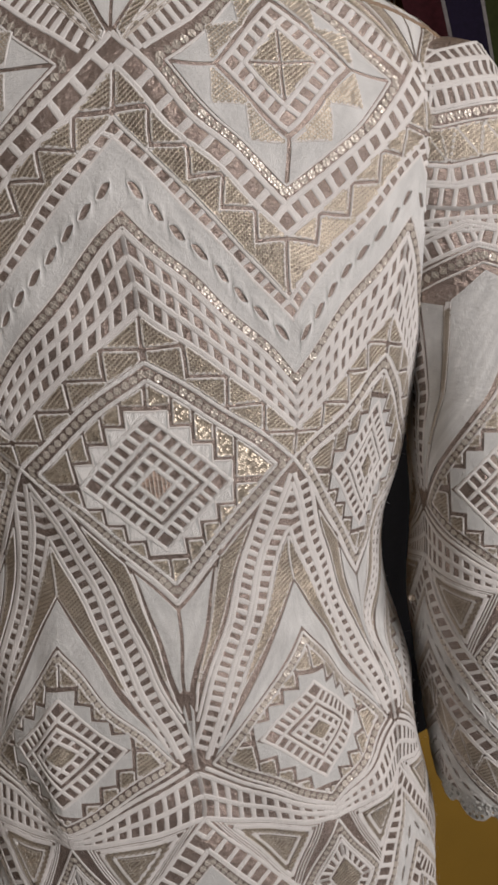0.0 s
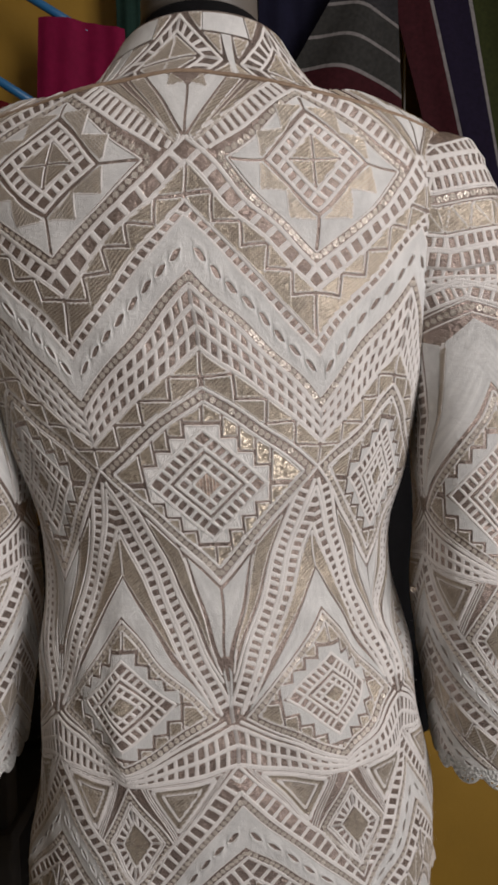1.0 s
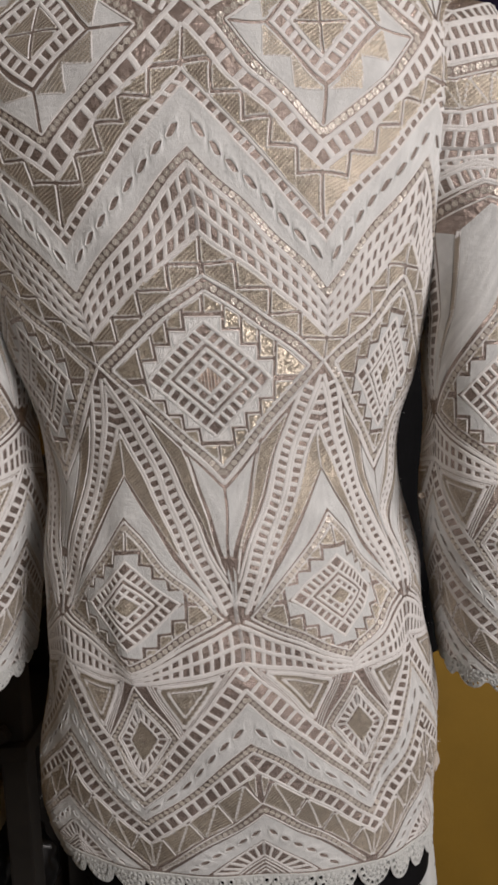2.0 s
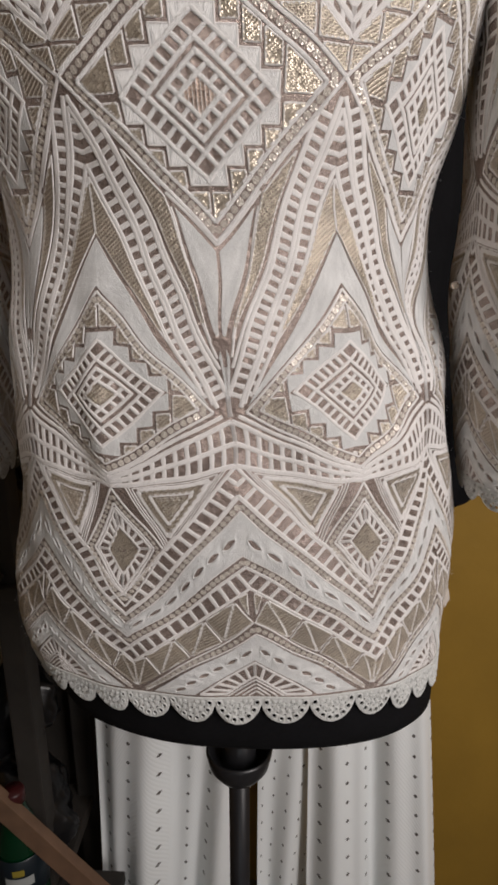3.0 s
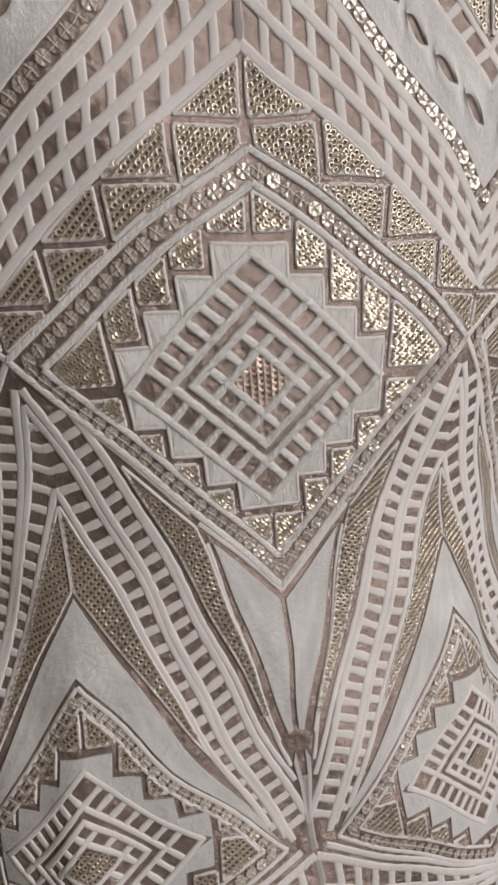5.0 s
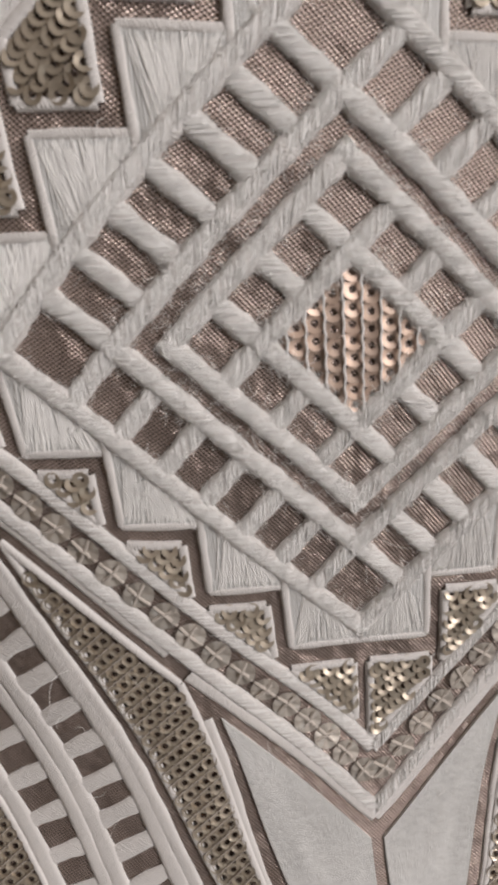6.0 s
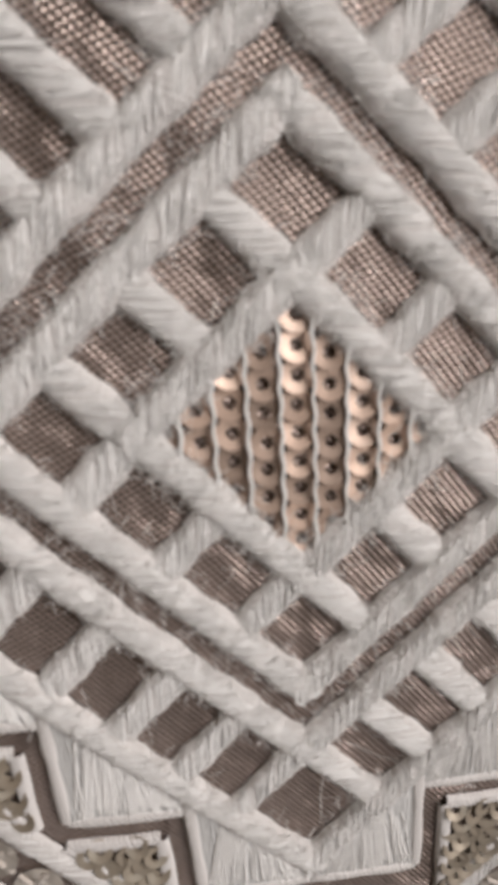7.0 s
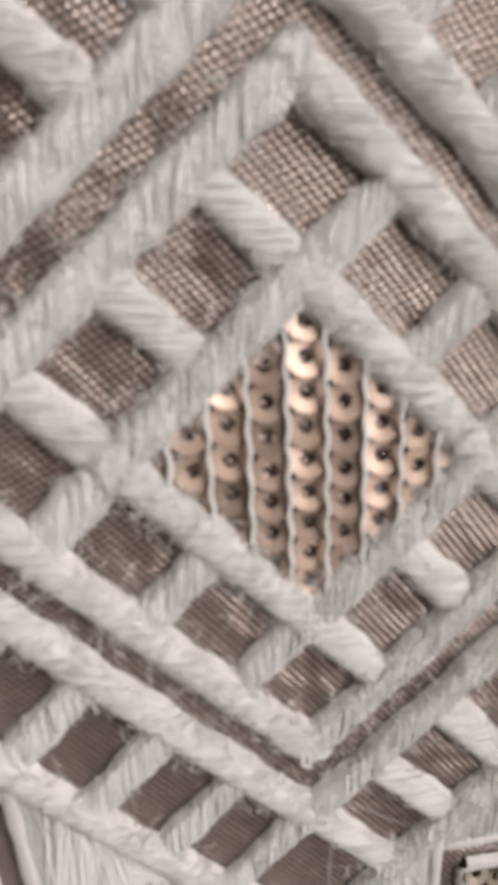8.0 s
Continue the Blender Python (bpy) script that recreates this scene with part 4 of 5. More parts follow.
def upper_half(M, inner=True):
    """Eyelet chevron, ladders and the white diamonds of the shoulders; inner: the half beside the spine."""
    chev_strip(M, (1.2995, 1.2180), (1.2905, 1.2095))
    M.done("sequin_band", "band of crossed sequins")
    eye_band(M.fill, M.cloth, *both(M.flip, (0, 1.3325), (1, 1.2430), (0, 1.3000), (1, 1.2185)), 8)
    M.done("eyelet_band", "white band with leaf eyelets", weld=True)
    chev_ladder(M, (1.3420, 1.2535), (1.3330, 1.2435), 16, rung=0.0026, w=0.0024)
    M.done("ladder_band", "white ladder stitch band")
    chev_stair(M, (1.3595, 1.2830), (1.3435, 1.2550), 5)
    M.done("gold_triangle_band", "stair of gold sequinned triangles")
    chev_ladder(M, (1.3735, 1.3000), (1.3605, 1.2845), 9 if inner else 13, rung=0.0040, w=0.0032)
    ladder(M.white, M.cloth, *both(M.flip, (0.02, 1.3715), (0.80, 1.4130), (0.17, 1.3660), (1.0, 1.4070)), 13, rung=0.0032, w=0.0028, square=True)
    M.done("shoulder_ladder", "white ladder stitch band")
    # border of the white diamond
    L, B, T, m = (0.19, 1.3612), (1, 1.3025), (1, 1.4060), (1, 1.3615)
    for x, y in ((L, B), (L, T)):
        studs(M.big, M.thr, M.cloth, *both(M.flip, mixp(x, m, 0.055), mixp(y, m, 0.055)), rng=rng)
        cord(M.white, M.cloth, *both(M.flip, mixp(x, m, 0.125), mixp(y, m, 0.125)), 0.0014)
    M.done("diamond_border", "border of crossed sequins")
    # white field with seams, a square-holed ring, stepped sequinned points and a quartered heart
    Li, Bi, Ti = (mixp(p, m, 0.145) for p in (L, B, T))
    c, X, Y = (1, 1.3620), 0.385, 0.0250
    P = lambda x, y: M.flip((c[0] - x * X, c[1] + y * Y))
    for sy, tip in ((1, Ti), (-1, Bi)):
        M.patch(M.flip((Li[0] + 0.02, Li[1] + sy * 0.0009)), M.flip(mixp(Li, tip, 0.52)), P(0.56, sy * 0.58), P(1.10, sy * 0.03))
        M.patch(M.flip(mixp(Li, tip, 0.52)), M.flip((tip[0] - 0.015, tip[1])), P(0.03, sy * 1.14), P(0.56, sy * 0.58))
        r0, r1 = 0.60, 0.98
        ladder(M.white, M.cloth, P(0, sy * r0), P(r0, 0), P(0, sy * r1), P(r1, 0), 4, rung=0.0032, w=0.0026, h=0.0008, lean=(r1 - r0) / r1, ext=0.4)
        sequin_fill(M.seq, M.thr, M.cloth, P(0.03, sy * 0.03), P(0.50, sy * 0.03), P(0.03, sy * 0.50), rng=rng, rim=0.0010, soup=M.white)
        M.triangle(P(1.16, sy * 0.62), P(1.16, sy * 0.04), P(0.52, sy * 0.62), rim=0.0015)
        M.triangle(P(0.62, sy * 1.22), P(0.62, sy * 0.52), P(0.03, sy * 1.22), rim=0.0015)
    M.done("shoulder_diamond", "white diamond with stepped sequinned points")
    # the V below the collar
    M.patch(*both(M.flip, (0.012, 1.4080), (0.20, 1.4195), (0.36, 1.4170), (0.012, 1.3760)))
    M.triangle(*both(M.flip, (0.03, 1.4100), (0.17, 1.4070), (0.15, 1.4200)), rim=0.0010)
    M.triangle(*both(M.flip, (0.39, 1.4165), (0.51, 1.4150), (0.05, 1.3700), (0.03, 1.3740)), rim=0.0010)
    for k in (0.54, 0.60, 0.71, 0.76):
        cord(M.thr, M.cloth, *both(M.flip, (k, 1.4205 - 0.0125 * k), (0.03 + 0.05 * k, 1.3740 - 0.006 * k)), 0.0009, 0.0006)
    M.triangle(*both(M.flip, (0.62, 1.4125), (0.69, 1.4115), (0.09, 1.3720)), rim=0.0)
    M.done("collar_point", "white point bordered with sequins")


for k0, sg in ((0, 1), (0, -1), (2, -1), (-2, 1), (2, 1), (-2, -1), (4, -1), (-4, 1)):
    M = Motifs(BODY, jacket, (lambda k, s: (lambda p: (k + s * p[0], p[1])))(k0, sg))
    M.sign = sg if k0 == 0 else 0
    M.hidden = abs(k0) == 4
    lower_half(M)
    fan_half(M)
    near = []
    waist_half(M, fine=k0 == 0, singles=near if k0 == 0 else None)
    for one in near:
        part("sequin", one, CLEAR, jacket)
    upper_half(M, inner=k0 == 0)

def sleeve_rays(M):
    """White blades, slim ladders and sequin strips from the sleeve's star upwards."""
    M.patch(*both(M.flip, (0.64, 1.2550), (1.0, 1.2700), (1.0, 1.2260), (0.16, 1.1390)))
    M.patch(*both(M.flip, (0.36, 1.2550), (0.56, 1.2520), (0.13, 1.1420), (0.11, 1.1420)))
    cord(M.white, M.cloth, *both(M.flip, (0.60, 1.2540), (0.14, 1.1400)), 0.0022)
    M.triangle(*both(M.flip, (0.57, 1.2520), (0.63, 1.2545), (0.16, 1.1440)), rim=0.0008)
    ladder(M.white, M.cloth, *both(M.flip, (0.06, 1.2450), (0.02, 1.1400), (0.30, 1.2500), (0.09, 1.1380)), 14, rung=0.0026, w=0.0024)
    M.done("long_ladder", "long white ladder stitch ray")
    chev_strip(M, (1.2610, 1.2830), (1.2530, 1.2740))
    chev_ladder(M, (1.2760, 1.2960), (1.2650, 1.2850), 9, rung=0.0026, w=0.0024)
    chev_ladder(M, (1.2990, 1.3000), (1.2800, 1.2980), 9, rung=0.0026, w=0.0024)
    M.done("ladder_band", "white ladder stitch band")


def sleeve_cap(M):
    """Bands over the sleeve's head."""
    lean = lambda a, b: ((a, a - 0.010), (b, b - 0.010))
    for a, b, n in ((1.3280, 1.3150, 8), (1.3150, 1.3020, 8), (1.3400, 1.3300, 8), (1.3850, 1.3730, 8), (1.3985, 1.3870, 7), (1.4110, 1.4005, 6)):
        chev_ladder(M, *lean(a, b), n, rung=0.0026, w=0.0024)
        M.done("ladder_band", "white ladder stitch band")
    chev_zig(M, *lean(1.3615, 1.3420), 3)
    chev_strip(M, *lean(1.3710, 1.3630))
    M.done("sequin_band", "band of crossed sequins")


for side in (1, -1):
    for k0, sg in ((0, 1), (2, -1), (2, 1), (0, -1)):
        M = Motifs(ARMS[side], sleeves[side], (lambda k, s: (lambda p: (k + s * p[0], p[1])))(k0 - 0.24 * side, sg))
        lower_half(M, 0.136, 1.28)
        sleeve_rays(M)
        sleeve_cap(M)

# collar embroidery
for k0, sg in ((0, 1), (0, -1), (2, -1), (-2, 1), (2, 1), (-2, -1)):
    M = Motifs(COLLAR, collar_cloth, (lambda k, s: (lambda p: (k + s * p[0], p[1])))(k0 - 0.42, sg))
    f = M.flip
    ladder(M.white, COLLAR, *both(f, (0, 0.96), (0.84, 0.30), (0, 0.74), (0.54, 0.30)), 5, rung=0.0026, w=0.0021, ext=0.3)
    ladder(M.white, COLLAR, *both(f, (0.84, 0.30), (0.52, 0.02), (0.54, 0.30), (0.22, 0.02)), 2, rung=0.0026, w=0.0021)
    M.triangle(*both(f, (0.01, 0.33), (0.42, 0.33), (0.01, 0.66)), rim=0.0013)
    M.triangle(*both(f, (0.01, 0.28), (0.42, 0.28), (0.01, 0.02)), rim=0.0013)
    M.triangle(*both(f, (0.20, 0.97), (0.48, 0.97), (0.48, 0.70)), rim=0.0013)
    M.triangle(*both(f, (0.54, 0.66), (0.86, 0.66), (0.86, 0.38)), rim=0.0013)
    M.triangle(*both(f, (0.66, 0.05), (0.95, 0.05), (0.95, 0.27)), rim=0.0013)
    M.patch(*both(f, (0.52, 0.97), (1.0, 0.97), (1.0, 0.70), (0.52, 0.71)))
    M.patch(*both(f, (0.90, 0.68), (1.0, 0.68), (1.0, 0.05), (0.98, 0.05)))
    M.done("collar_motif", "white and sequinned collar stitching")

def long_cord(cloth, u, q, w, h):
    """One unbroken cord along a curve on the cloth."""
    soup = Soup()
    p, nor = cloth.at(u, q)
    tan = np.gradient(p, axis=0)
    side = np.cross(nor, tan)
    side /= np.linalg.norm(side, axis=-1, keepdims=True) + 1e-12
    run = np.concatenate([[0], np.cumsum(np.linalg.norm(np.diff(p, axis=0), axis=-1))])
    wob = 1 + 0.08 * np.sin(run * 900)[:, None, None] + 0.05 * np.sin(run * 2300)[:, None, None]
    pts = p[:, None] + side[:, None] * THIN[None, :, :1] * w * wob + nor[:, None] * (0.0001 + THIN[None, :, 1:] * h * wob)
    soup.grid(pts, np.stack(np.broadcast_arrays(run[:, None], THIN[None, :, 0] * w), -1))
    return soup


seam_u = np.linspace(-4.8, 4.8, 700)
seam = long_cord(BODY, seam_u, seam_at(seam_u), 0.0034, 0.0011)
part("neck_piping", seam, PIPING, jacket, "dark bronze corded seam under the collar")

# side slit's loose corner and a bead on the sleeve
flap = Soup()
ft = np.linspace(0, 1, 14)[:, None]
fs = np.linspace(0, 1, 6)[None]
fx = 0.124 + 0.014 * ft**1.3 + (fs - 0.5) * (0.002 + 0.005 * ft) + 0.002 * np.sin(9 * ft)
fp = np.stack(np.broadcast_arrays(fx, 0.452 + 0.006 * fs + 0.003 * np.sin(5 * ft + 3 * fs), 0.872 - 0.072 * ft), -1)
flap.grid(fp, np.stack(np.broadcast_arrays(fs * 0.01, ft * 0.07), -1))
flap.grid(fp[::-1] + np.array([0.0, 0.0012, 0.0]), np.stack(np.broadcast_arrays(fs * 0.01, ft * 0.07), -1))
part("slit_flap", flap, FINE, jacket, "loose corner of the side slit")

# lace hem: scallops of openwork
def scallop(cloth, u0, u1, top, deep, parent):
    s, f = Soup(), Soup()
    cu, half = (u0 + u1) / 2, (u1 - u0) / 2
    P = lambda r, a: (cu + half * r * math.cos(a), top - deep * r * math.sin(a))
    polar = lambda lo, hi: (lambda s1, t: np.stack([cu + half * (lo + (hi - lo) * t) * np.cos(np.pi * s1), top - deep * (lo + (hi - lo) * t) * np.sin(np.pi * s1)], -1))
    eyelets(f, cloth, polar(0.66, 0.97), 8, size=(0.58, 0.56), h=0.0008, pointed=0.1, m=16)
    eyelets(f, cloth, polar(0.38, 0.66), 6, size=(0.16, 0.28), h=0.0009, pointed=0.0, m=12)
    eyelets(f, cloth, polar(0.16, 0.40), 4, size=(0.16, 0.24), h=0.0009, pointed=0.0, m=12)
    n = 12
    angs = [math.pi * i / n for i in range(n + 1)]
    for i in range(n):
        a, b = angs[i], angs[i + 1]
        cord(s, cloth, P(0.98, a), P(0.98, b), 0.0022, 0.0011, 0.003)
        panel(f, cloth, P(0.0, a), P(0.18, a), P(0.18, b), P(0.0, b), 0.0008, skirt=False)
    ob = part("lace_scallop", s, LACE, parent, "white openwork lace scallop")
    part("lace_fill", f, LACE, ob)


for i in range(-9, 9):
    u = i * 0.40 + 0.05
    scallop(BODY, u, u + 0.40, 0.7745, 0.0225, jacket)
for side in (1, -1):
    for i in range(-3, 9):
        scallop(ARMS[side], i * 0.4, i * 0.4 + 0.4, 0.924, 0.018, sleeves[side])
band = long_cord(BODY, np.linspace(-4.0, 4.0, 600), np.full(600, 0.7745), 0.0022, 0.0007)
part("hem_cord", band, LACE, jacket)

# the sequinned core of the waist diamond, one sequin at a time, in threaded columns
core = Soup()
C0 = (-0.021, 1.1602)
for i in range(-4, 5):
    u = C0[0] + i * 0.0285
    reach = 1 - abs(i) / 4.7
    up, dn = 0.0082 * reach, 0.0086 * reach
    rows = max(1, int((up + dn) / 0.00175))
    for j in range(rows):
        one = Soup()
        q = C0[1] + up - (j + 0.5 + 0.3 * (i % 2)) * (up + dn) / rows
        p, n = BODY.at(np.array([u]), np.array([q]))
        rings(one, p, n, 0.00116, hole=0.38, lift=0.00036 + 0.00012 * (i % 2), tilt=0.15, rng=rng, lay_back=0.13, seg=22, flat=True)
        part("sequin", one, PEACH, jacket)
    if reach > 0.05:
        cord(core, BODY, (u + 0.0135, C0[1] + up + 0.0006), (u + 0.0125, C0[1] - dn - 0.0006), 0.00030, 0.00022, 0.00025, base=0.0007, wave=(0.00007, 0.0021))
part("core_threads", core, YARN, jacket)

# loose fibres standing off the thick satin threads
fuzz = Soup()
for sx in (1, -1):
    for sy in (1, -1):
        for r in (0.174, 0.345, 0.450, 0.670):
            for _ in range(int(1500 * r) + 200):
                t = rng.uniform(0, 1)
                u0 = C0[0] + sx * 0.80 * r * t + rng.normal(0, 0.013)
                q0 = C0[1] + sy * 0.057 * r * (1 - t) + rng.normal(0, 0.0009)
                p, n = BODY.at(np.array([u0]), np.array([q0]))
                d = rng.normal(0, 1, 3) + n[0] * 0.5
                d /= np.linalg.norm(d)
                side = np.cross(d, n[0]) + 1e-4
                side /= np.linalg.norm(side)
                s = np.linspace(0, 1, 5)[:, None]
                L = rng.uniform(0.0004, 0.0015)
                line = p[0] + n[0] * rng.uniform(0.0004, 0.0010) + d * s * L + n[0] * (0.5 * s * (1 - s)) * L
                w = 0.000024
                ring = line[:, None] + np.stack([side * w, n[0] * w, -side * w, -n[0] * w])[None]
                fuzz.grid(ring, np.zeros((5, 4, 2)), wrap=True)
# stray hairs of thread over the whole garment, seen along its outline
for cloth, lo, hi, q0, q1, many in ((BODY, -3.6, 3.6, 0.78, 1.40, 3000), (ARMS[1], -0.8, 2.4, 0.93, 1.38, 1400), (ARMS[-1], -0.4, 3.0, 0.93, 1.38, 900)):
    hu, hq = rng.uniform(lo, hi, many), rng.uniform(q0, q1, many)
    hp, hn = cloth.at(hu, hq)
    d = rng.normal(0, 1, (many, 3)) * 0.9 + hn * 0.7
    d /= np.linalg.norm(d, axis=-1, keepdims=True)
    side = np.cross(d, hn) + 1e-4
    side /= np.linalg.norm(side, axis=-1, keepdims=True)
    s = np.linspace(0, 1, 5)[None, :, None]
    L = rng.uniform(0.0012, 0.0042, many)[:, None, None]
    line = hp[:, None] + hn[:, None] * 0.0005 + d[:, None] * s * L - np.array([0, 0, 0.35]) * s**2 * L + side[:, None] * 0.3 * np.sin(3 * s) * L
    w = 0.000045
    ring = line[:, :, None] + np.stack([side * w, hn * w, -side * w], 1)[:, None]
    for one in ring:
        fuzz.grid(one, np.zeros((5, 3, 2)), wrap=True)
tagged(part("fibre_fuzz", fuzz, YARN, jacket), kind="stuff")

bead = bmesh.new()
bmesh.ops.create_uvsphere(bead, u_segments=16, v_segments=10, radius=0.0026)
bmesh.ops.translate(bead, vec=(0.1105, 0.416, 1.062), verts=bead.verts)
part("bead", bead, PEARL, sleeves[1], "small pearly bead on the sleeve")


# ---- the dress form ----
form = thing("dress_form", "black jersey dress form on a dark metal pole", "dress form")
body = Soup()
F, Zm = np.meshgrid(np.linspace(-np.pi, np.pi, 97), np.concatenate([[0.715, 0.7155, 0.718, 0.724], np.linspace(0.735, 1.46, 60)]), indexing="ij")
edge = np.interp(Zm, [0.715, 0.7155, 0.718, 0.724, 0.735, 0.765, 0.79], [0.12, 0.022, 0.010, 0.0055, 0.004, 0.004, 0.016])
p = shell(F, Zm, -0.004 - (edge - 0.004))
p[..., 2] = np.where(Zm < 0.74, Zm, p[..., 2])
body.grid(p, np.stack([F, Zm], -1))
part("torso", body, FORM_BLACK, form)


def lathe(soup, profile, at, n=40):
    prof = np.array(profile)
    f = np.linspace(0, 2 * np.pi, n, endpoint=False)
    pts = np.stack([at[0] + prof[:, :1] * np.cos(f), at[1] + prof[:, :1] * np.sin(f), at[2] + np.repeat(prof[:, 1:], n, 1)], -1)
    soup.grid(pts, np.stack([np.repeat(f[None], len(prof), 0), np.repeat(prof[:, 1:], n, 1)], -1), wrap=True)


s = Soup()
lathe(s, [(0.0001, 0.045), (0.035, 0.044), (0.040, 0.040), (0.0425, 0.030), (0.043, 0.006), (0.0435, 0.004), (0.0435, 0.0), (0.0001, 0.0)], (-0.050, 0.405, 1.484))
part("neck_cap", s, CAP_GREY, form, "grey plastic neck cap")
s = Soup()
lathe(s, [(0.0001, 0.0), (0.046, 0.0), (0.0465, 0.01), (0.046, 0.026), (0.044, 0.029), (0.0001, 0.029)], (-0.048, 0.405, 1.455))
part("neck_ring", s, FORM_BLACK, form)
POLE = (-0.036, 0.452)
s = Soup()
lathe(s, [(0.0001, 0.0), (0.0098, 0.0), (0.0098, 0.93), (0.0001, 0.93)], (*POLE, -0.13))
part("pole", s, METAL_BLACK, form)
s = Soup()
lathe(s, [(0.012, 0.050), (0.0150, 0.048), (0.0155, 0.020), (0.0165, 0.014), (0.021, 0.016), (0.0265, 0.026), (0.0285, 0.030), (0.0300, 0.030), (0.0305, 0.026), (0.0275, 0.012), (0.021, 0.002), (0.015, -0.002), (0.0098, -0.003)], (*POLE, 0.618))
part("height_collar", s, METAL_BLACK, form, "black clamp collar")
s = Soup()
lathe(s, [(0.0001, 0.03), (0.02, 0.028), (0.15, 0.012), (0.16, 0.006), (0.16, 0.0), (0.0001, 0.0)], (*POLE, -0.15))
part("base", s, METAL_BLACK, form)


# ---- the room ----
def box_bm(x0, x1, y0, y1, z0, z1, bevel=0.0):
    bm = bmesh.new()
    bmesh.ops.create_cube(bm, size=1)
    bmesh.ops.scale(bm, vec=(x1 - x0, y1 - y0, z1 - z0), verts=bm.verts)
    bmesh.ops.translate(bm, vec=((x0 + x1) / 2, (y0 + y1) / 2, (z0 + z1) / 2), verts=bm.verts)
    if bevel:
        bmesh.ops.bevel(bm, geom=bm.edges, offset=bevel, segments=2, affect="EDGES", profile=0.7)
    return bm


def structure(name, bm, mat, label, category):
    return tagged(part(name, bm, mat, smooth=False), label, category, kind="structure")


FLOOR_Z = -0.15
structure("floor", box_bm(-2.2, 2.0, -2.4, 1.1, FLOOR_Z - 0.1, FLOOR_Z), FLOOR, "dark worn concrete floor", "floor")
structure("wall_north", box_bm(-2.2, 2.0, 0.95, 1.1, FLOOR_Z, 2.6), WALL, "ochre yellow painted wall with scuffs", "wall")
structure("wall_south", box_bm(-2.2, 2.0, -2.4, -2.25, FLOOR_Z, 2.6), WALL, "ochre yellow painted wall", "wall")
structure("wall_east", box_bm(1.85, 2.0, -2.25, 0.95, FLOOR_Z, 2.6), WALL, "ochre yellow painted wall", "wall")
structure("wall_west", box_bm(-2.2, -2.05, -2.25, 0.95, FLOOR_Z, 2.6), WALL, "ochre yellow painted wall", "wall")
structure("ceiling", box_bm(-2.2, 2.0, -2.4, 1.1, 2.6, 2.7), CEIL, "plain off-white ceiling", "ceiling")


# ---- hung clothes ----
def stripes(name, bands, across=True):
    """A woven cloth whose bands of colour follow the UV: (start, colour) from 0 to 1."""
    m = bpy.data.materials.new(name)
    m.use_nodes = True
    nt = m.node_tree
    bsdf = nt.nodes["Principled BSDF"]
    bsdf.inputs["Roughness"].default_value = 0.85
    uv = nt.nodes.new("ShaderNodeUVMap")
    sep = nt.nodes.new("ShaderNodeSeparateXYZ")
    nt.links.new(uv.outputs[0], sep.inputs[0])
    ramp = nt.nodes.new("ShaderNodeValToRGB")
    ramp.color_ramp.interpolation = "CONSTANT"
    el = ramp.color_ramp.elements
    while len(el) < len(bands):
        el.new(0.99)
    for e, (p, c) in zip(el, bands):
        e.position, e.color = p, (*c, 1)
    nt.links.new(sep.outputs[0 if across else 1], ramp.inputs[0])
    n = nt.nodes.new("ShaderNodeTexNoise")
    n.inputs["Scale"].default_value, n.inputs["Detail"].default_value = 180, 6
    tc = nt.nodes.new("ShaderNodeTexCoord")
    nt.links.new(tc.outputs["Object"], n.inputs["Vector"])
    mr = nt.nodes.new("ShaderNodeMapRange")
    mr.inputs["From Min"].default_value, mr.inputs["From Max"].default_value = 0.3, 0.7
    mr.inputs["To Min"].default_value, mr.inputs["To Max"].default_value = 0.75, 1.2
    nt.links.new(n.outputs["Fac"], mr.inputs["Value"])
    mul = nt.nodes.new("ShaderNodeVectorMath")
    mul.operation = "SCALE"
    nt.links.new(ramp.outputs[0], mul.inputs[0])
    nt.links.new(mr.outputs[0], mul.inputs["Scale"])
    nt.links.new(mul.outputs[0], bsdf.inputs["Base Color"])
    b = nt.nodes.new("ShaderNodeBump")
    b.inputs["Strength"].default_value, b.inputs["Distance"].default_value = 0.3, 0.001
    nt.links.new(n.outputs["Fac"], b.inputs["Height"])
    nt.links.new(b.outputs[0], bsdf.inputs["Normal"])
    return m


GREY, MAROON, NAVY, OLIVE, PALE = (0.030, 0.030, 0.029), (0.034, 0.006, 0.009), (0.008, 0.005, 0.017), (0.020, 0.025, 0.006), (0.17, 0.16, 0.16)
STRIPED = stripes("striped_cotton", [(0.0, MAROON), (0.205, PALE), (0.225, NAVY), (0.445, PALE), (0.465, OLIVE), (0.93, PALE), (0.95, (0.02, 0.018, 0.016))])
BUNDLE = stripes("striped_grey_cotton", [(0.0, MAROON), (0.21, PALE), (0.24, GREY), (0.47, PALE), (0.50, GREY), (0.72, PALE), (0.75, (0.025, 0.025, 0.028)), (0.97, PALE)], across=False)
MAGENTA = material("magenta_pleated_cloth", (0.17, 0.004, 0.038), 0.8, 0, 120, 0.2, (500, 0.3, 0.001))
CRIMSON = material("crimson_cloth", (0.09, 0.005, 0.008), 0.8, 0, 100, 0.2, (400, 0.3, 0.001))
BLACK_CLOTH = material("black_cloth", (0.005, 0.005, 0.006), 0.85, 0, 200, 0.3, (900, 0.3, 0.0006))
NAVY_CLOTH = material("midnight_cloth", (0.008, 0.008, 0.022), 0.85, 0, 200, 0.3)
GREEN_CLOTH = material("bottle_green_cloth", (0.010, 0.028, 0.022), 0.85, 0, 200, 0.3)
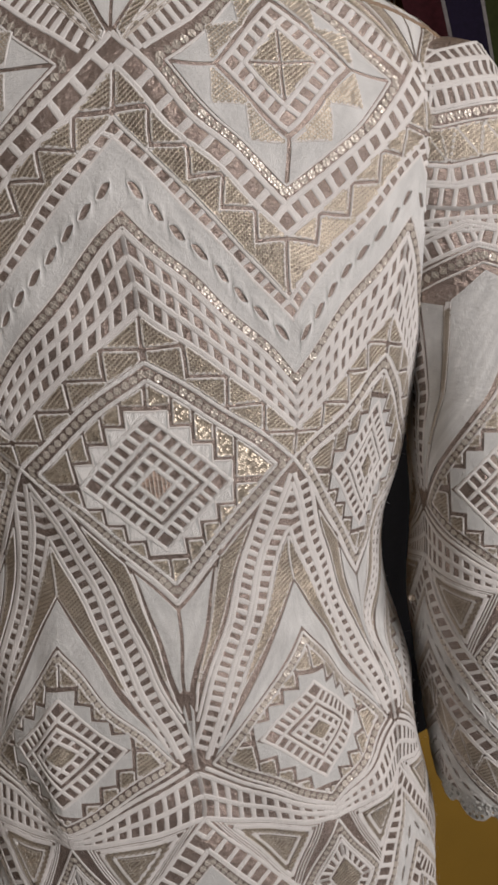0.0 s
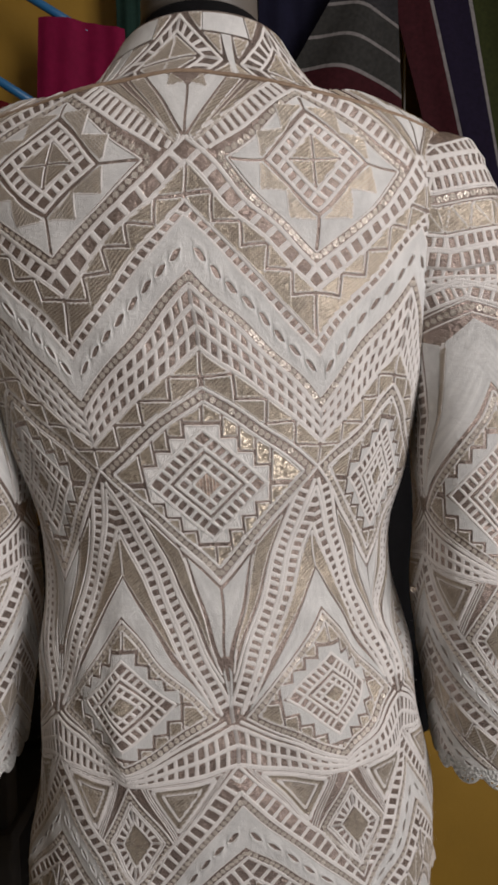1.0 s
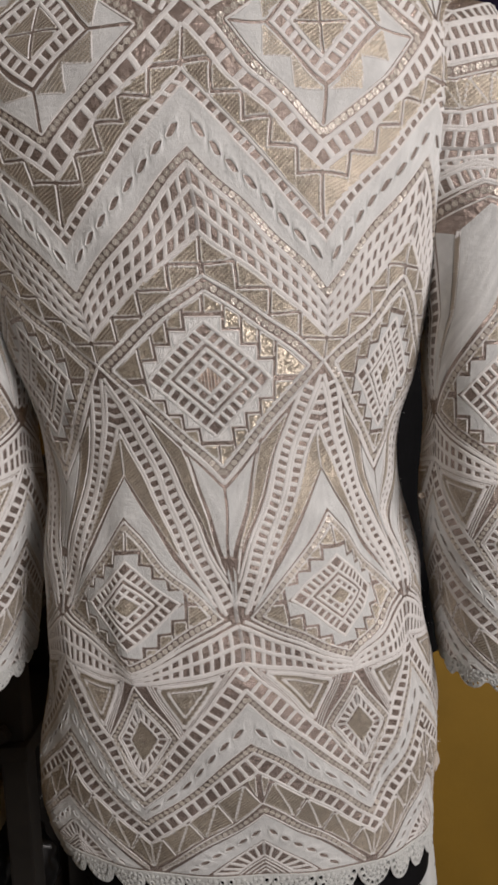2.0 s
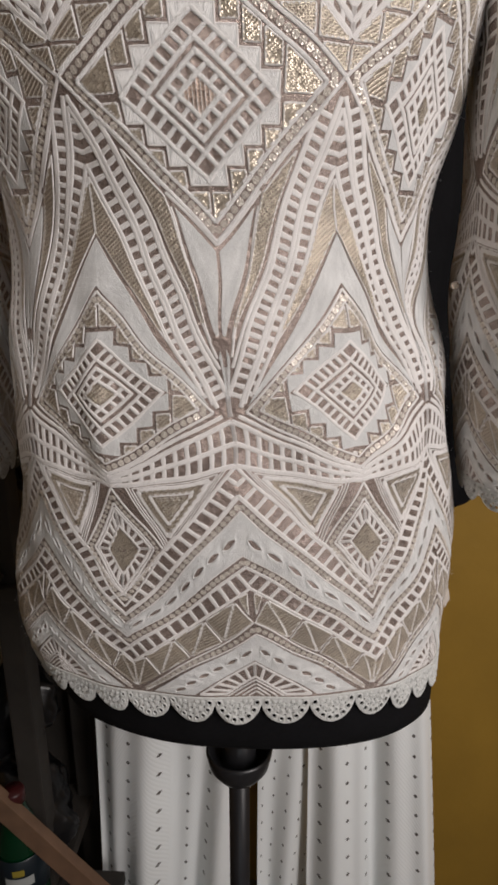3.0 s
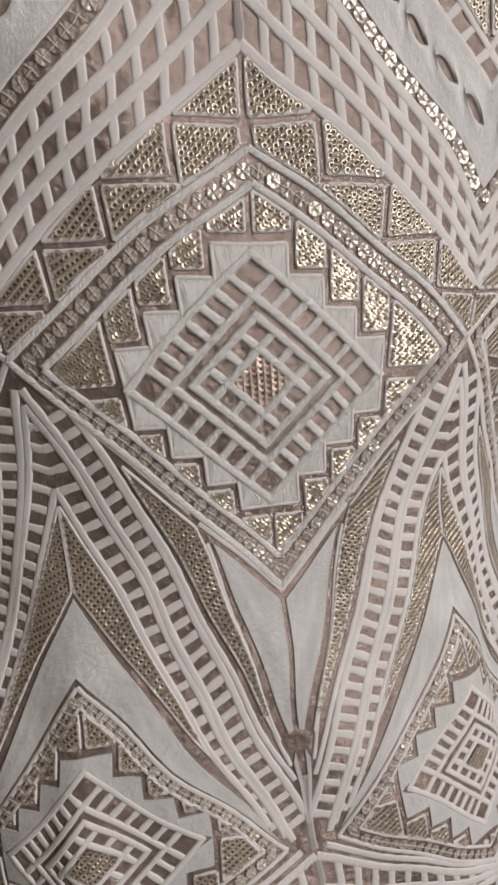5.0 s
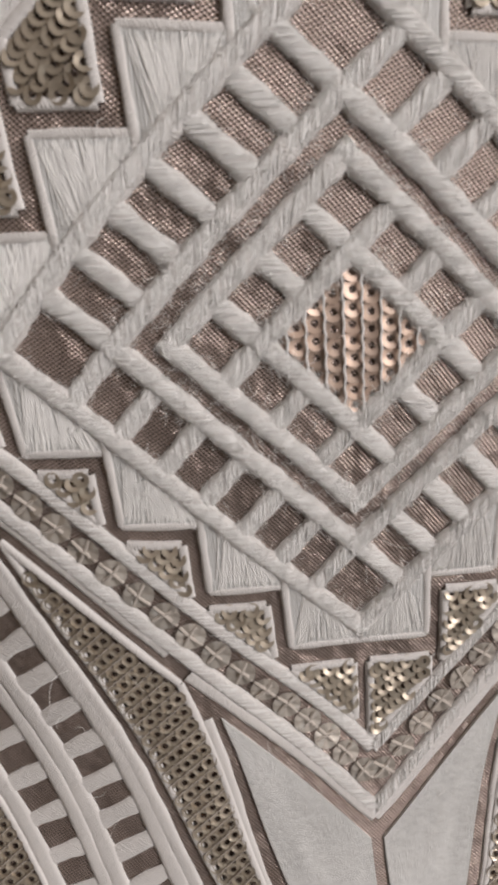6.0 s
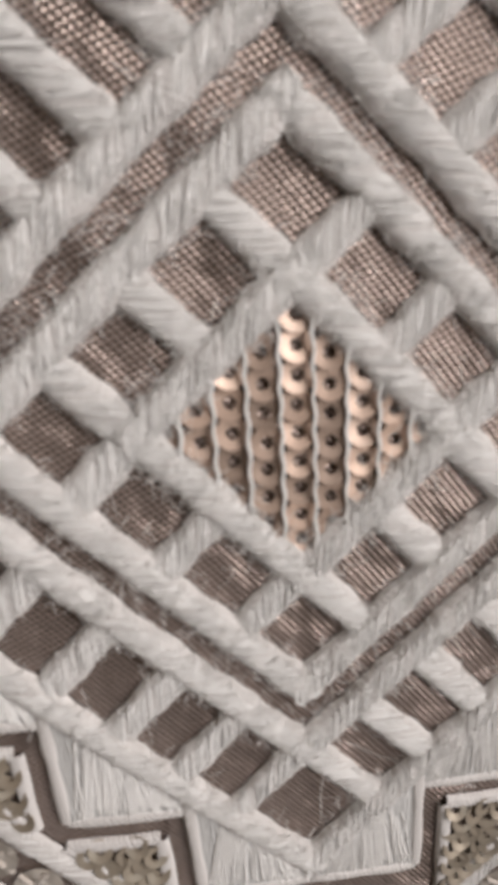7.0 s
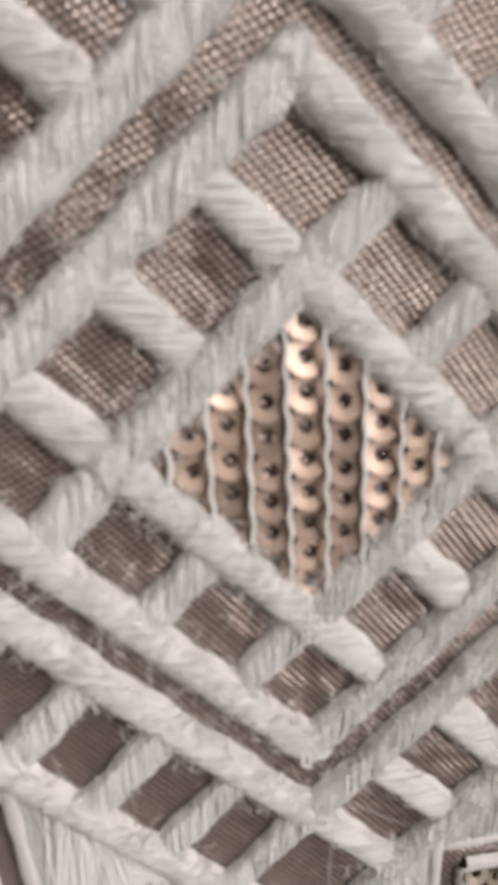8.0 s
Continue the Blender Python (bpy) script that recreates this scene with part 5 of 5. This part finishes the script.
BLUE_PLASTIC = material("blue_plastic", (0.02, 0.13, 0.30), 0.35, 0, 60, 0.1)
STEEL = material("dull_steel", (0.45, 0.45, 0.45), 0.4, 0.9, 40, 0.2)


def drape(name, mat, parent, top, bottom, folds, depth, n=70, m=24, seed=0.0, sag=0.0, label="", thick=0.002):
    """A hanging sheet from the line top (two points) to the line bottom, with folds that deepen downwards."""
    s = np.linspace(0, 1, n)[:, None]
    t = np.linspace(0, 1, m)[None]
    T0, T1, B0, B1 = (np.array(p, float) for p in (*top, *bottom))
    p = ((1 - s) * (1 - t))[..., None] * T0 + (s * (1 - t))[..., None] * T1 + (s * t)[..., None] * B1 + ((1 - s) * t)[..., None] * B0
    wave = np.sin(2 * np.pi * folds * s + seed + 0.8 * np.sin(3 * t + seed)) + 0.45 * np.sin(2 * np.pi * folds * 2.3 * s + 2 * seed + t)
    p[..., 1] += depth * wave * (0.35 + 0.65 * t)
    p[..., 0] += 0.35 * depth * np.cos(2 * np.pi * folds * s + seed) * (0.3 + 0.7 * t)
    p[..., 2] += sag * np.sin(np.pi * s) * (0.4 + 0.6 * t)
    uv = np.stack(np.broadcast_arrays(s, 1 - t), -1)
    soup = Soup()
    back = p + np.array([0, thick, 0])
    soup.grid(p, uv)
    soup.grid(back[::-1], uv[::-1])
    for e in (np.s_[0], np.s_[-1], np.s_[:, 0], np.s_[:, -1]):
        soup.grid(np.stack([p[e], back[e]]), np.stack([uv[e], uv[e]]))
    return part(name, soup, mat, parent, label)


def tube(points, r, n=10):
    """A round rod through points."""
    pts = np.array(points, float)
    tan = np.gradient(pts, axis=0)
    tan /= np.linalg.norm(tan, axis=-1, keepdims=True)
    up = np.cross(tan, [0.12, 1, 0.07])
    up /= np.linalg.norm(up, axis=-1, keepdims=True)
    sd = np.cross(tan, up)
    f = np.linspace(0, 2 * np.pi, n, endpoint=False)
    soup = Soup()
    ring = pts[:, None] + r * (up[:, None] * np.cos(f)[None, :, None] + sd[:, None] * np.sin(f)[None, :, None])
    ring = np.concatenate([pts[:1, None] + 0 * ring[:1], ring, pts[-1:, None] + 0 * ring[-1:]])
    soup.grid(ring, np.zeros((len(ring), n, 2)), wrap=True)
    return soup


RAIL_Z, RAIL_Y = 1.93, 0.875
rail = thing("clothes_rail", "dull steel clothes rail above the hung garments", "rail")
part("bar", tube([(-2.05, RAIL_Y, RAIL_Z), (0.0, RAIL_Y, RAIL_Z), (1.85, RAIL_Y, RAIL_Z)], 0.011, 16), STEEL, rail)


def hanger(x, z, half, drop, y, label):
    ob = thing("clothes_hanger", label, "hanger", "hangers on the rail")
    arc = [(x + 0.022 * math.cos(a), y, RAIL_Z + 0.003 + 0.022 * math.sin(a) - 0.009) for a in np.linspace(math.pi * 1.0, -0.5 * math.pi, 14)]
    part("hook", tube(arc + [(x, y, z + 0.01), (x, y, z)], 0.0022), STEEL, ob)
    part("arm", tube([(x - half, y, z - drop), (x - half * 0.4, y, z - drop * 0.3), (x, y, z), (x + half * 0.4, y, z - drop * 0.3), (x + half, y, z - drop)], 0.006), BLUE_PLASTIC, ob)
    return ob


hanger(-0.435, 1.842, 0.215, 0.115, 0.868, "blue plastic clothes hanger on the rail")
hanger(-0.500, 1.735, 0.215, 0.120, 0.845, "blue plastic hanger holding a crimson garment")
mag = thing("magenta_dupatta", "magenta pleated cloth hung over a hanger", "cloth")
drape("cloth", MAGENTA, mag, ((-0.312, 0.855, 1.760), (-0.190, 0.862, 1.742)), ((-0.345, 0.85, 1.20), (-0.175, 0.86, 1.20)), 1.6, 0.008, seed=1.1, sag=0.008)
crim = thing("crimson_garment", "dark crimson garment on a hanger", "garment")
drape("cloth", CRIMSON, crim, ((-0.46, 0.84, 1.665), (-0.335, 0.842, 1.632)), ((-0.48, 0.84, 1.25), (-0.33, 0.84, 1.25)), 2.5, 0.007, seed=0.4)
grn = thing("green_garment", "dark green garment hung on the rail", "garment")
drape("cloth", GREEN_CLOTH, grn, ((-0.205, 0.885, 1.92), (-0.150, 0.885, 1.92)), ((-0.205, 0.885, 1.30), (-0.140, 0.885, 1.30)), 1.5, 0.006, seed=2.4)
nav = thing("midnight_garment", "midnight blue garment hung on the rail", "garment")
drape("cloth", NAVY_CLOTH, nav, ((-0.02, 0.885, 1.92), (0.17, 0.885, 1.92)), ((-0.03, 0.885, 1.25), (0.18, 0.885, 1.25)), 2.5, 0.008, seed=0.2)
stp = thing("striped_cloth", "hung cotton cloth striped maroon, navy and olive", "cloth")
drape("cloth", STRIPED, stp, ((0.153, 0.872, 1.94), (0.420, 0.872, 1.94)), ((0.318, 0.865, 1.30), (0.480, 0.87, 1.30)), 2.0, 0.006, seed=2.0)
bun = thing("striped_bundle", "folded grey cotton with pale stripes over the rail", "cloth")
drape("fold", BUNDLE, bun, ((0.125, 0.835, 1.80), (0.190, 0.825, 1.765)), ((0.020, 0.825, 1.625), (0.194, 0.815, 1.580)), 0.8, 0.007, n=50, m=30, seed=2.6, sag=0.022)
drape("upper_fold", BLACK_CLOTH, bun, ((0.150, 0.865, 1.93), (0.195, 0.865, 1.93)), ((0.118, 0.838, 1.79), (0.192, 0.828, 1.76)), 0.6, 0.004)
blk = thing("black_garment", "long black garment hung behind the dress form", "garment")
drape("cloth", BLACK_CLOTH, blk, ((0.08, 0.80, 1.50), (0.43, 0.80, 1.48)), ((0.08, 0.79, 0.735), (0.262, 0.795, 0.765)), 2.0, 0.008, seed=0.9, sag=-0.03)
part("thread", tube([(0.228, 0.70, 1.08), (0.230, 0.70, 0.95), (0.236, 0.70, 0.80)], 0.0004, 6), PEARL, blk, "loose pale thread")
part("hook", tube([(0.20, 0.80, 1.47), (0.20, 0.82, 1.52), (0.215, 0.892, 1.60), (0.215, 0.892, 1.94), (0.215, 0.878, 1.942)], 0.0015), STEEL, blk)


# ---- dotted trousers ----
def dotted():
    m = bpy.data.materials.new("white_dotted_cotton")
    m.use_nodes = True
    nt = m.node_tree
    bsdf = nt.nodes["Principled BSDF"]
    bsdf.inputs["Roughness"].default_value = 0.8
    bsdf.inputs["Sheen Weight"].default_value = 0.2

    def op(kind, a, b=None, c=None):
        n = nt.nodes.new("ShaderNodeMath")
        n.operation = kind
        for k, v in enumerate((a, b, c)):
            if isinstance(v, (int, float)):
                n.inputs[k].default_value = v
            elif v is not None:
                nt.links.new(v, n.inputs[k])
        return n.outputs[0]

    uv = nt.nodes.new("ShaderNodeUVMap")
    sep = nt.nodes.new("ShaderNodeSeparateXYZ")
    nt.links.new(uv.outputs[0], sep.inputs[0])
    x = op("MULTIPLY", sep.outputs[0], 5.5)
    col = op("FLOOR", x)
    y = op("MULTIPLY_ADD", sep.outputs[1], 22.0, op("MULTIPLY", col, 0.5))
    dx = op("MULTIPLY", op("ABSOLUTE", op("SUBTRACT", op("FRACT", x), 0.5)), 1.25)
    dy = op("ABSOLUTE", op("SUBTRACT", op("FRACT", y), 0.5))
    dot = op("LESS_THAN", op("ADD", dx, dy), 0.105)
    zig = op("SINE", op("MULTIPLY", op("ADD", sep.outputs[1], op("MULTIPLY", op("PINGPONG", sep.outputs[0], 0.17), 0.5)), 560.0))
    mix = nt.nodes.new("ShaderNodeMix")
    mix.data_type = "RGBA"
    mix.inputs["A"].default_value = (0.90, 0.93, 0.93, 1)
    mix.inputs["B"].default_value = (0.09, 0.08, 0.075, 1)
    nt.links.new(dot, mix.inputs["Factor"])
    nt.links.new(mix.outputs["Result"], bsdf.inputs["Base Color"])
    b = nt.nodes.new("ShaderNodeBump")
    b.inputs["Strength"].default_value, b.inputs["Distance"].default_value = 0.16, 0.0012
    nt.links.new(zig, b.inputs["Height"])
    nt.links.new(b.outputs[0], bsdf.inputs["Normal"])
    return m


for dark in (BLACK_CLOTH, NAVY_CLOTH, GREEN_CLOTH, CRIMSON, MAGENTA, STRIPED, BUNDLE):
    dark.node_tree.nodes["Principled BSDF"].inputs["Specular IOR Level"].default_value = 0.15
DOTTED = dotted()
tro = thing("dotted_trousers", "white cotton trousers with small dark dots, hung up", "trousers")
drape("leg", DOTTED, tro, ((-0.285, 0.80, 0.70), (-0.03, 0.80, 0.70)), ((-0.315, 0.79, -0.12), (-0.085, 0.80, -0.12)), 1.7, 0.022, seed=0.3, label="wide white dotted trouser leg")
drape("leg", DOTTED, tro, ((-0.03, 0.80, 0.70), (0.12, 0.80, 0.70)), ((-0.030, 0.80, -0.12), (0.045, 0.83, -0.12)), 0.9, 0.014, seed=1.7, label="inner fold of a trouser leg")
drape("leg", DOTTED, tro, ((0.045, 0.775, 0.70), (0.200, 0.775, 0.70)), ((0.062, 0.775, -0.12), (0.288, 0.775, -0.12)), 1.8, 0.018, seed=2.9, label="wide white dotted trouser leg")
drape("waistband", DOTTED, tro, ((-0.25, 0.79, 0.74), (0.20, 0.79, 0.74)), ((-0.25, 0.79, 0.695), (0.20, 0.79, 0.695)), 3, 0.004)
part("hanging_loop", tube([(0.0, 0.80, 0.72), (0.0, 0.82, 1.4), (0.0, 0.875, 1.942)], 0.0015), BLACK_CLOTH, tro)


# ---- clutter beside the form ----
GREY_WOOD = material("weathered_grey_wood", (0.032, 0.028, 0.024), 0.75, 0, 25, 0.35, (60, 0.4, 0.002))
BROWN_WOOD = material("raw_brown_wood", (0.15, 0.085, 0.05), 0.7, 0, 30, 0.35, (70, 0.4, 0.002))
TAN_BOARD = material("tan_board", (0.26, 0.18, 0.09), 0.75, 0, 25, 0.25)
BAG = material("black_polythene", (0.008, 0.008, 0.009), 0.28, 0, 30, 0.3)
# Bottle, cap and label colours are darkened for the shade they stand in.
GREEN_PET = material("shaded_green_plastic", (0.0, 0.022, 0.007), 0.12, 0, 20, 0.15)
RED_CAP = material("shaded_red_cap", (0.045, 0.005, 0.006), 0.4, 0, 40, 0.1)
LABEL_BLUE = material("shaded_label", (0.006, 0.012, 0.018), 0.4, 0, 40, 0.2)
LABEL_WHITE = material("label_white", (0.35, 0.37, 0.36), 0.45, 0, 60, 0.1)
LABEL_GOLD = material("label_yellow", (0.28, 0.22, 0.03), 0.45, 0, 60, 0.1)


def board(name, a, b, w, t, mat, parent, label="", roll=0.0):
    """A plank from a to b, w wide and t thick, with softened edges."""
    a, b = Vector(a), Vector(b)
    L = (b - a).length
    bm = box_bm(-L / 2, L / 2, -w / 2, w / 2, -t / 2, t / 2, min(w, t) * 0.12)
    q = (b - a).to_track_quat("X", "Z").to_matrix().to_4x4() @ pose(0, 0, 0, roll)
    bmesh.ops.transform(bm, matrix=Matrix.Translation((a + b) / 2) @ q, verts=bm.verts)
    return part(name, bm, mat, parent, label, smooth=False)


rack = thing("wooden_rack", "weathered grey wooden shelf rack against the wall", "shelf")
for z in (0.10, 0.64, 0.815):
    board("shelf_board", (-1.10, 0.80, z - 0.03), (-0.335, 0.80, z + 0.012), 0.22, 0.022, GREY_WOOD, rack)
for x, y in ((-1.08, 0.72), (-1.08, 0.90), (-0.345, 0.90), (-0.36, 0.72)):
    board("post", (x, y, FLOOR_Z), (x, y, 1.02), 0.035, 0.035, GREY_WOOD, rack)
board("brace", (-0.53, 0.64, 0.555), (-0.232, 0.64, 0.185), 0.016, 0.030, BROWN_WOOD, rack, "slanting raw wooden brace")
board("brace", (-0.50, 0.69, 0.60), (-0.36, 0.69, 0.685), 0.014, 0.018, GREY_WOOD, rack, "thin grey wooden slat")
# Added dark sheet: it darkens the wall that shows through the rack.
board("dark_backing", (-1.10, 0.93, 0.43), (-0.20, 0.93, 0.43), 0.012, 1.05, GREY_WOOD, rack, "dark sheet added to darken the wall behind the rack")
tan = thing("board_offcut", "tan board offcut lying on the shelf", "board")
board("board", (-0.52, 0.74, 0.513), (-0.40, 0.74, 0.535), 0.12, 0.05, TAN_BOARD, tan)


def lump(name, label, category, c, r, mat, seed):
    """A crumpled bag: a ball pushed about by noise, flat below."""
    bm = bmesh.new()
    bmesh.ops.create_icosphere(bm, subdivisions=5, radius=1)
    for v in bm.verts:
        d = v.co.normalized()
        k = 1 + 0.20 * noise.noise(d * 2.1 + Vector((seed, 0, 0))) + 0.13 * abs(noise.noise(d * 5.3 + Vector((0, seed, 0)))) + 0.05 * abs(noise.noise(d * 14 + Vector((0, 0, seed))))
        v.co = Vector((d.x * r[0] * k, d.y * r[1] * k, max(d.z * r[2] * k, -r[2] * 0.8)))
    bmesh.ops.translate(bm, vec=c, verts=bm.verts)
    return tagged(part(name, bm, mat), label, category)


lump("plastic_bag", "crumpled black plastic bag on the rack", "bag", (-0.43, 0.76, 0.215), (0.10, 0.07, 0.115), BAG, 1.7)
lump("plastic_bag", "crumpled black plastic bag stuffed on the shelf", "bag", (-0.47, 0.80, 0.74), (0.09, 0.08, 0.07), BAG, 4.2)
lump("plastic_bag", "heap of dark plastic wrapping", "bag", (-0.50, 0.80, 0.40), (0.14, 0.08, 0.11), BAG, 7.9)

stool = thing("wooden_crate", "low dark wooden crate on the floor", "crate")
board("top", (-0.62, 0.66, 0.075), (-0.25, 0.66, 0.075), 0.22, 0.02, GREY_WOOD, stool)
for x in (-0.60, -0.27):
    board("side", (x, 0.57, -0.0425), (x, 0.75, -0.0425), 0.02, 0.215, GREY_WOOD, stool)
bottle = thing("soft_drink_bottle", "green plastic drink bottle with red cap and dark label", "bottle")
BX, BY, BZ = -0.362, 0.655, 0.085
s = Soup()
lathe(s, [(0.0001, 0.004), (0.026, 0.0), (0.033, 0.008), (0.034, 0.03), (0.032, 0.05), (0.0335, 0.10), (0.034, 0.17), (0.031, 0.20), (0.022, 0.235), (0.014, 0.258), (0.0125, 0.275), (0.0001, 0.276)], (BX, BY, BZ))
part("body", s, GREEN_PET, bottle)
s = Soup()
lathe(s, [(0.0001, 0.0), (0.0148, 0.0), (0.015, 0.016), (0.0135, 0.019), (0.0001, 0.02)], (BX, BY, BZ + 0.268))
part("cap", s, RED_CAP, bottle, "red screw cap")
s = Soup()
lathe(s, [(0.0336, 0.0), (0.0347, 0.001), (0.0349, 0.07), (0.0338, 0.071)], (BX, BY, BZ + 0.122))
lab = part("label", s, LABEL_BLUE, bottle, "dark printed label")
for k, (w, z, mat) in enumerate(((0.040, 0.026, LABEL_WHITE), (0.016, 0.046, LABEL_GOLD))):
    s = Soup()
    f = np.linspace(-w / 2, w / 2, 14) / 0.035 + 0.25
    zz = np.array([z, z + (0.016 if k == 0 else 0.011)])
    F, Z = np.meshgrid(f, zz, indexing="ij")
    s.grid(np.stack([BX + 0.0353 * np.sin(F), BY - 0.0353 * np.cos(F), BZ + 0.122 + Z], -1), np.zeros((14, 2, 2)))
    part("print_bar", s, mat, lab)
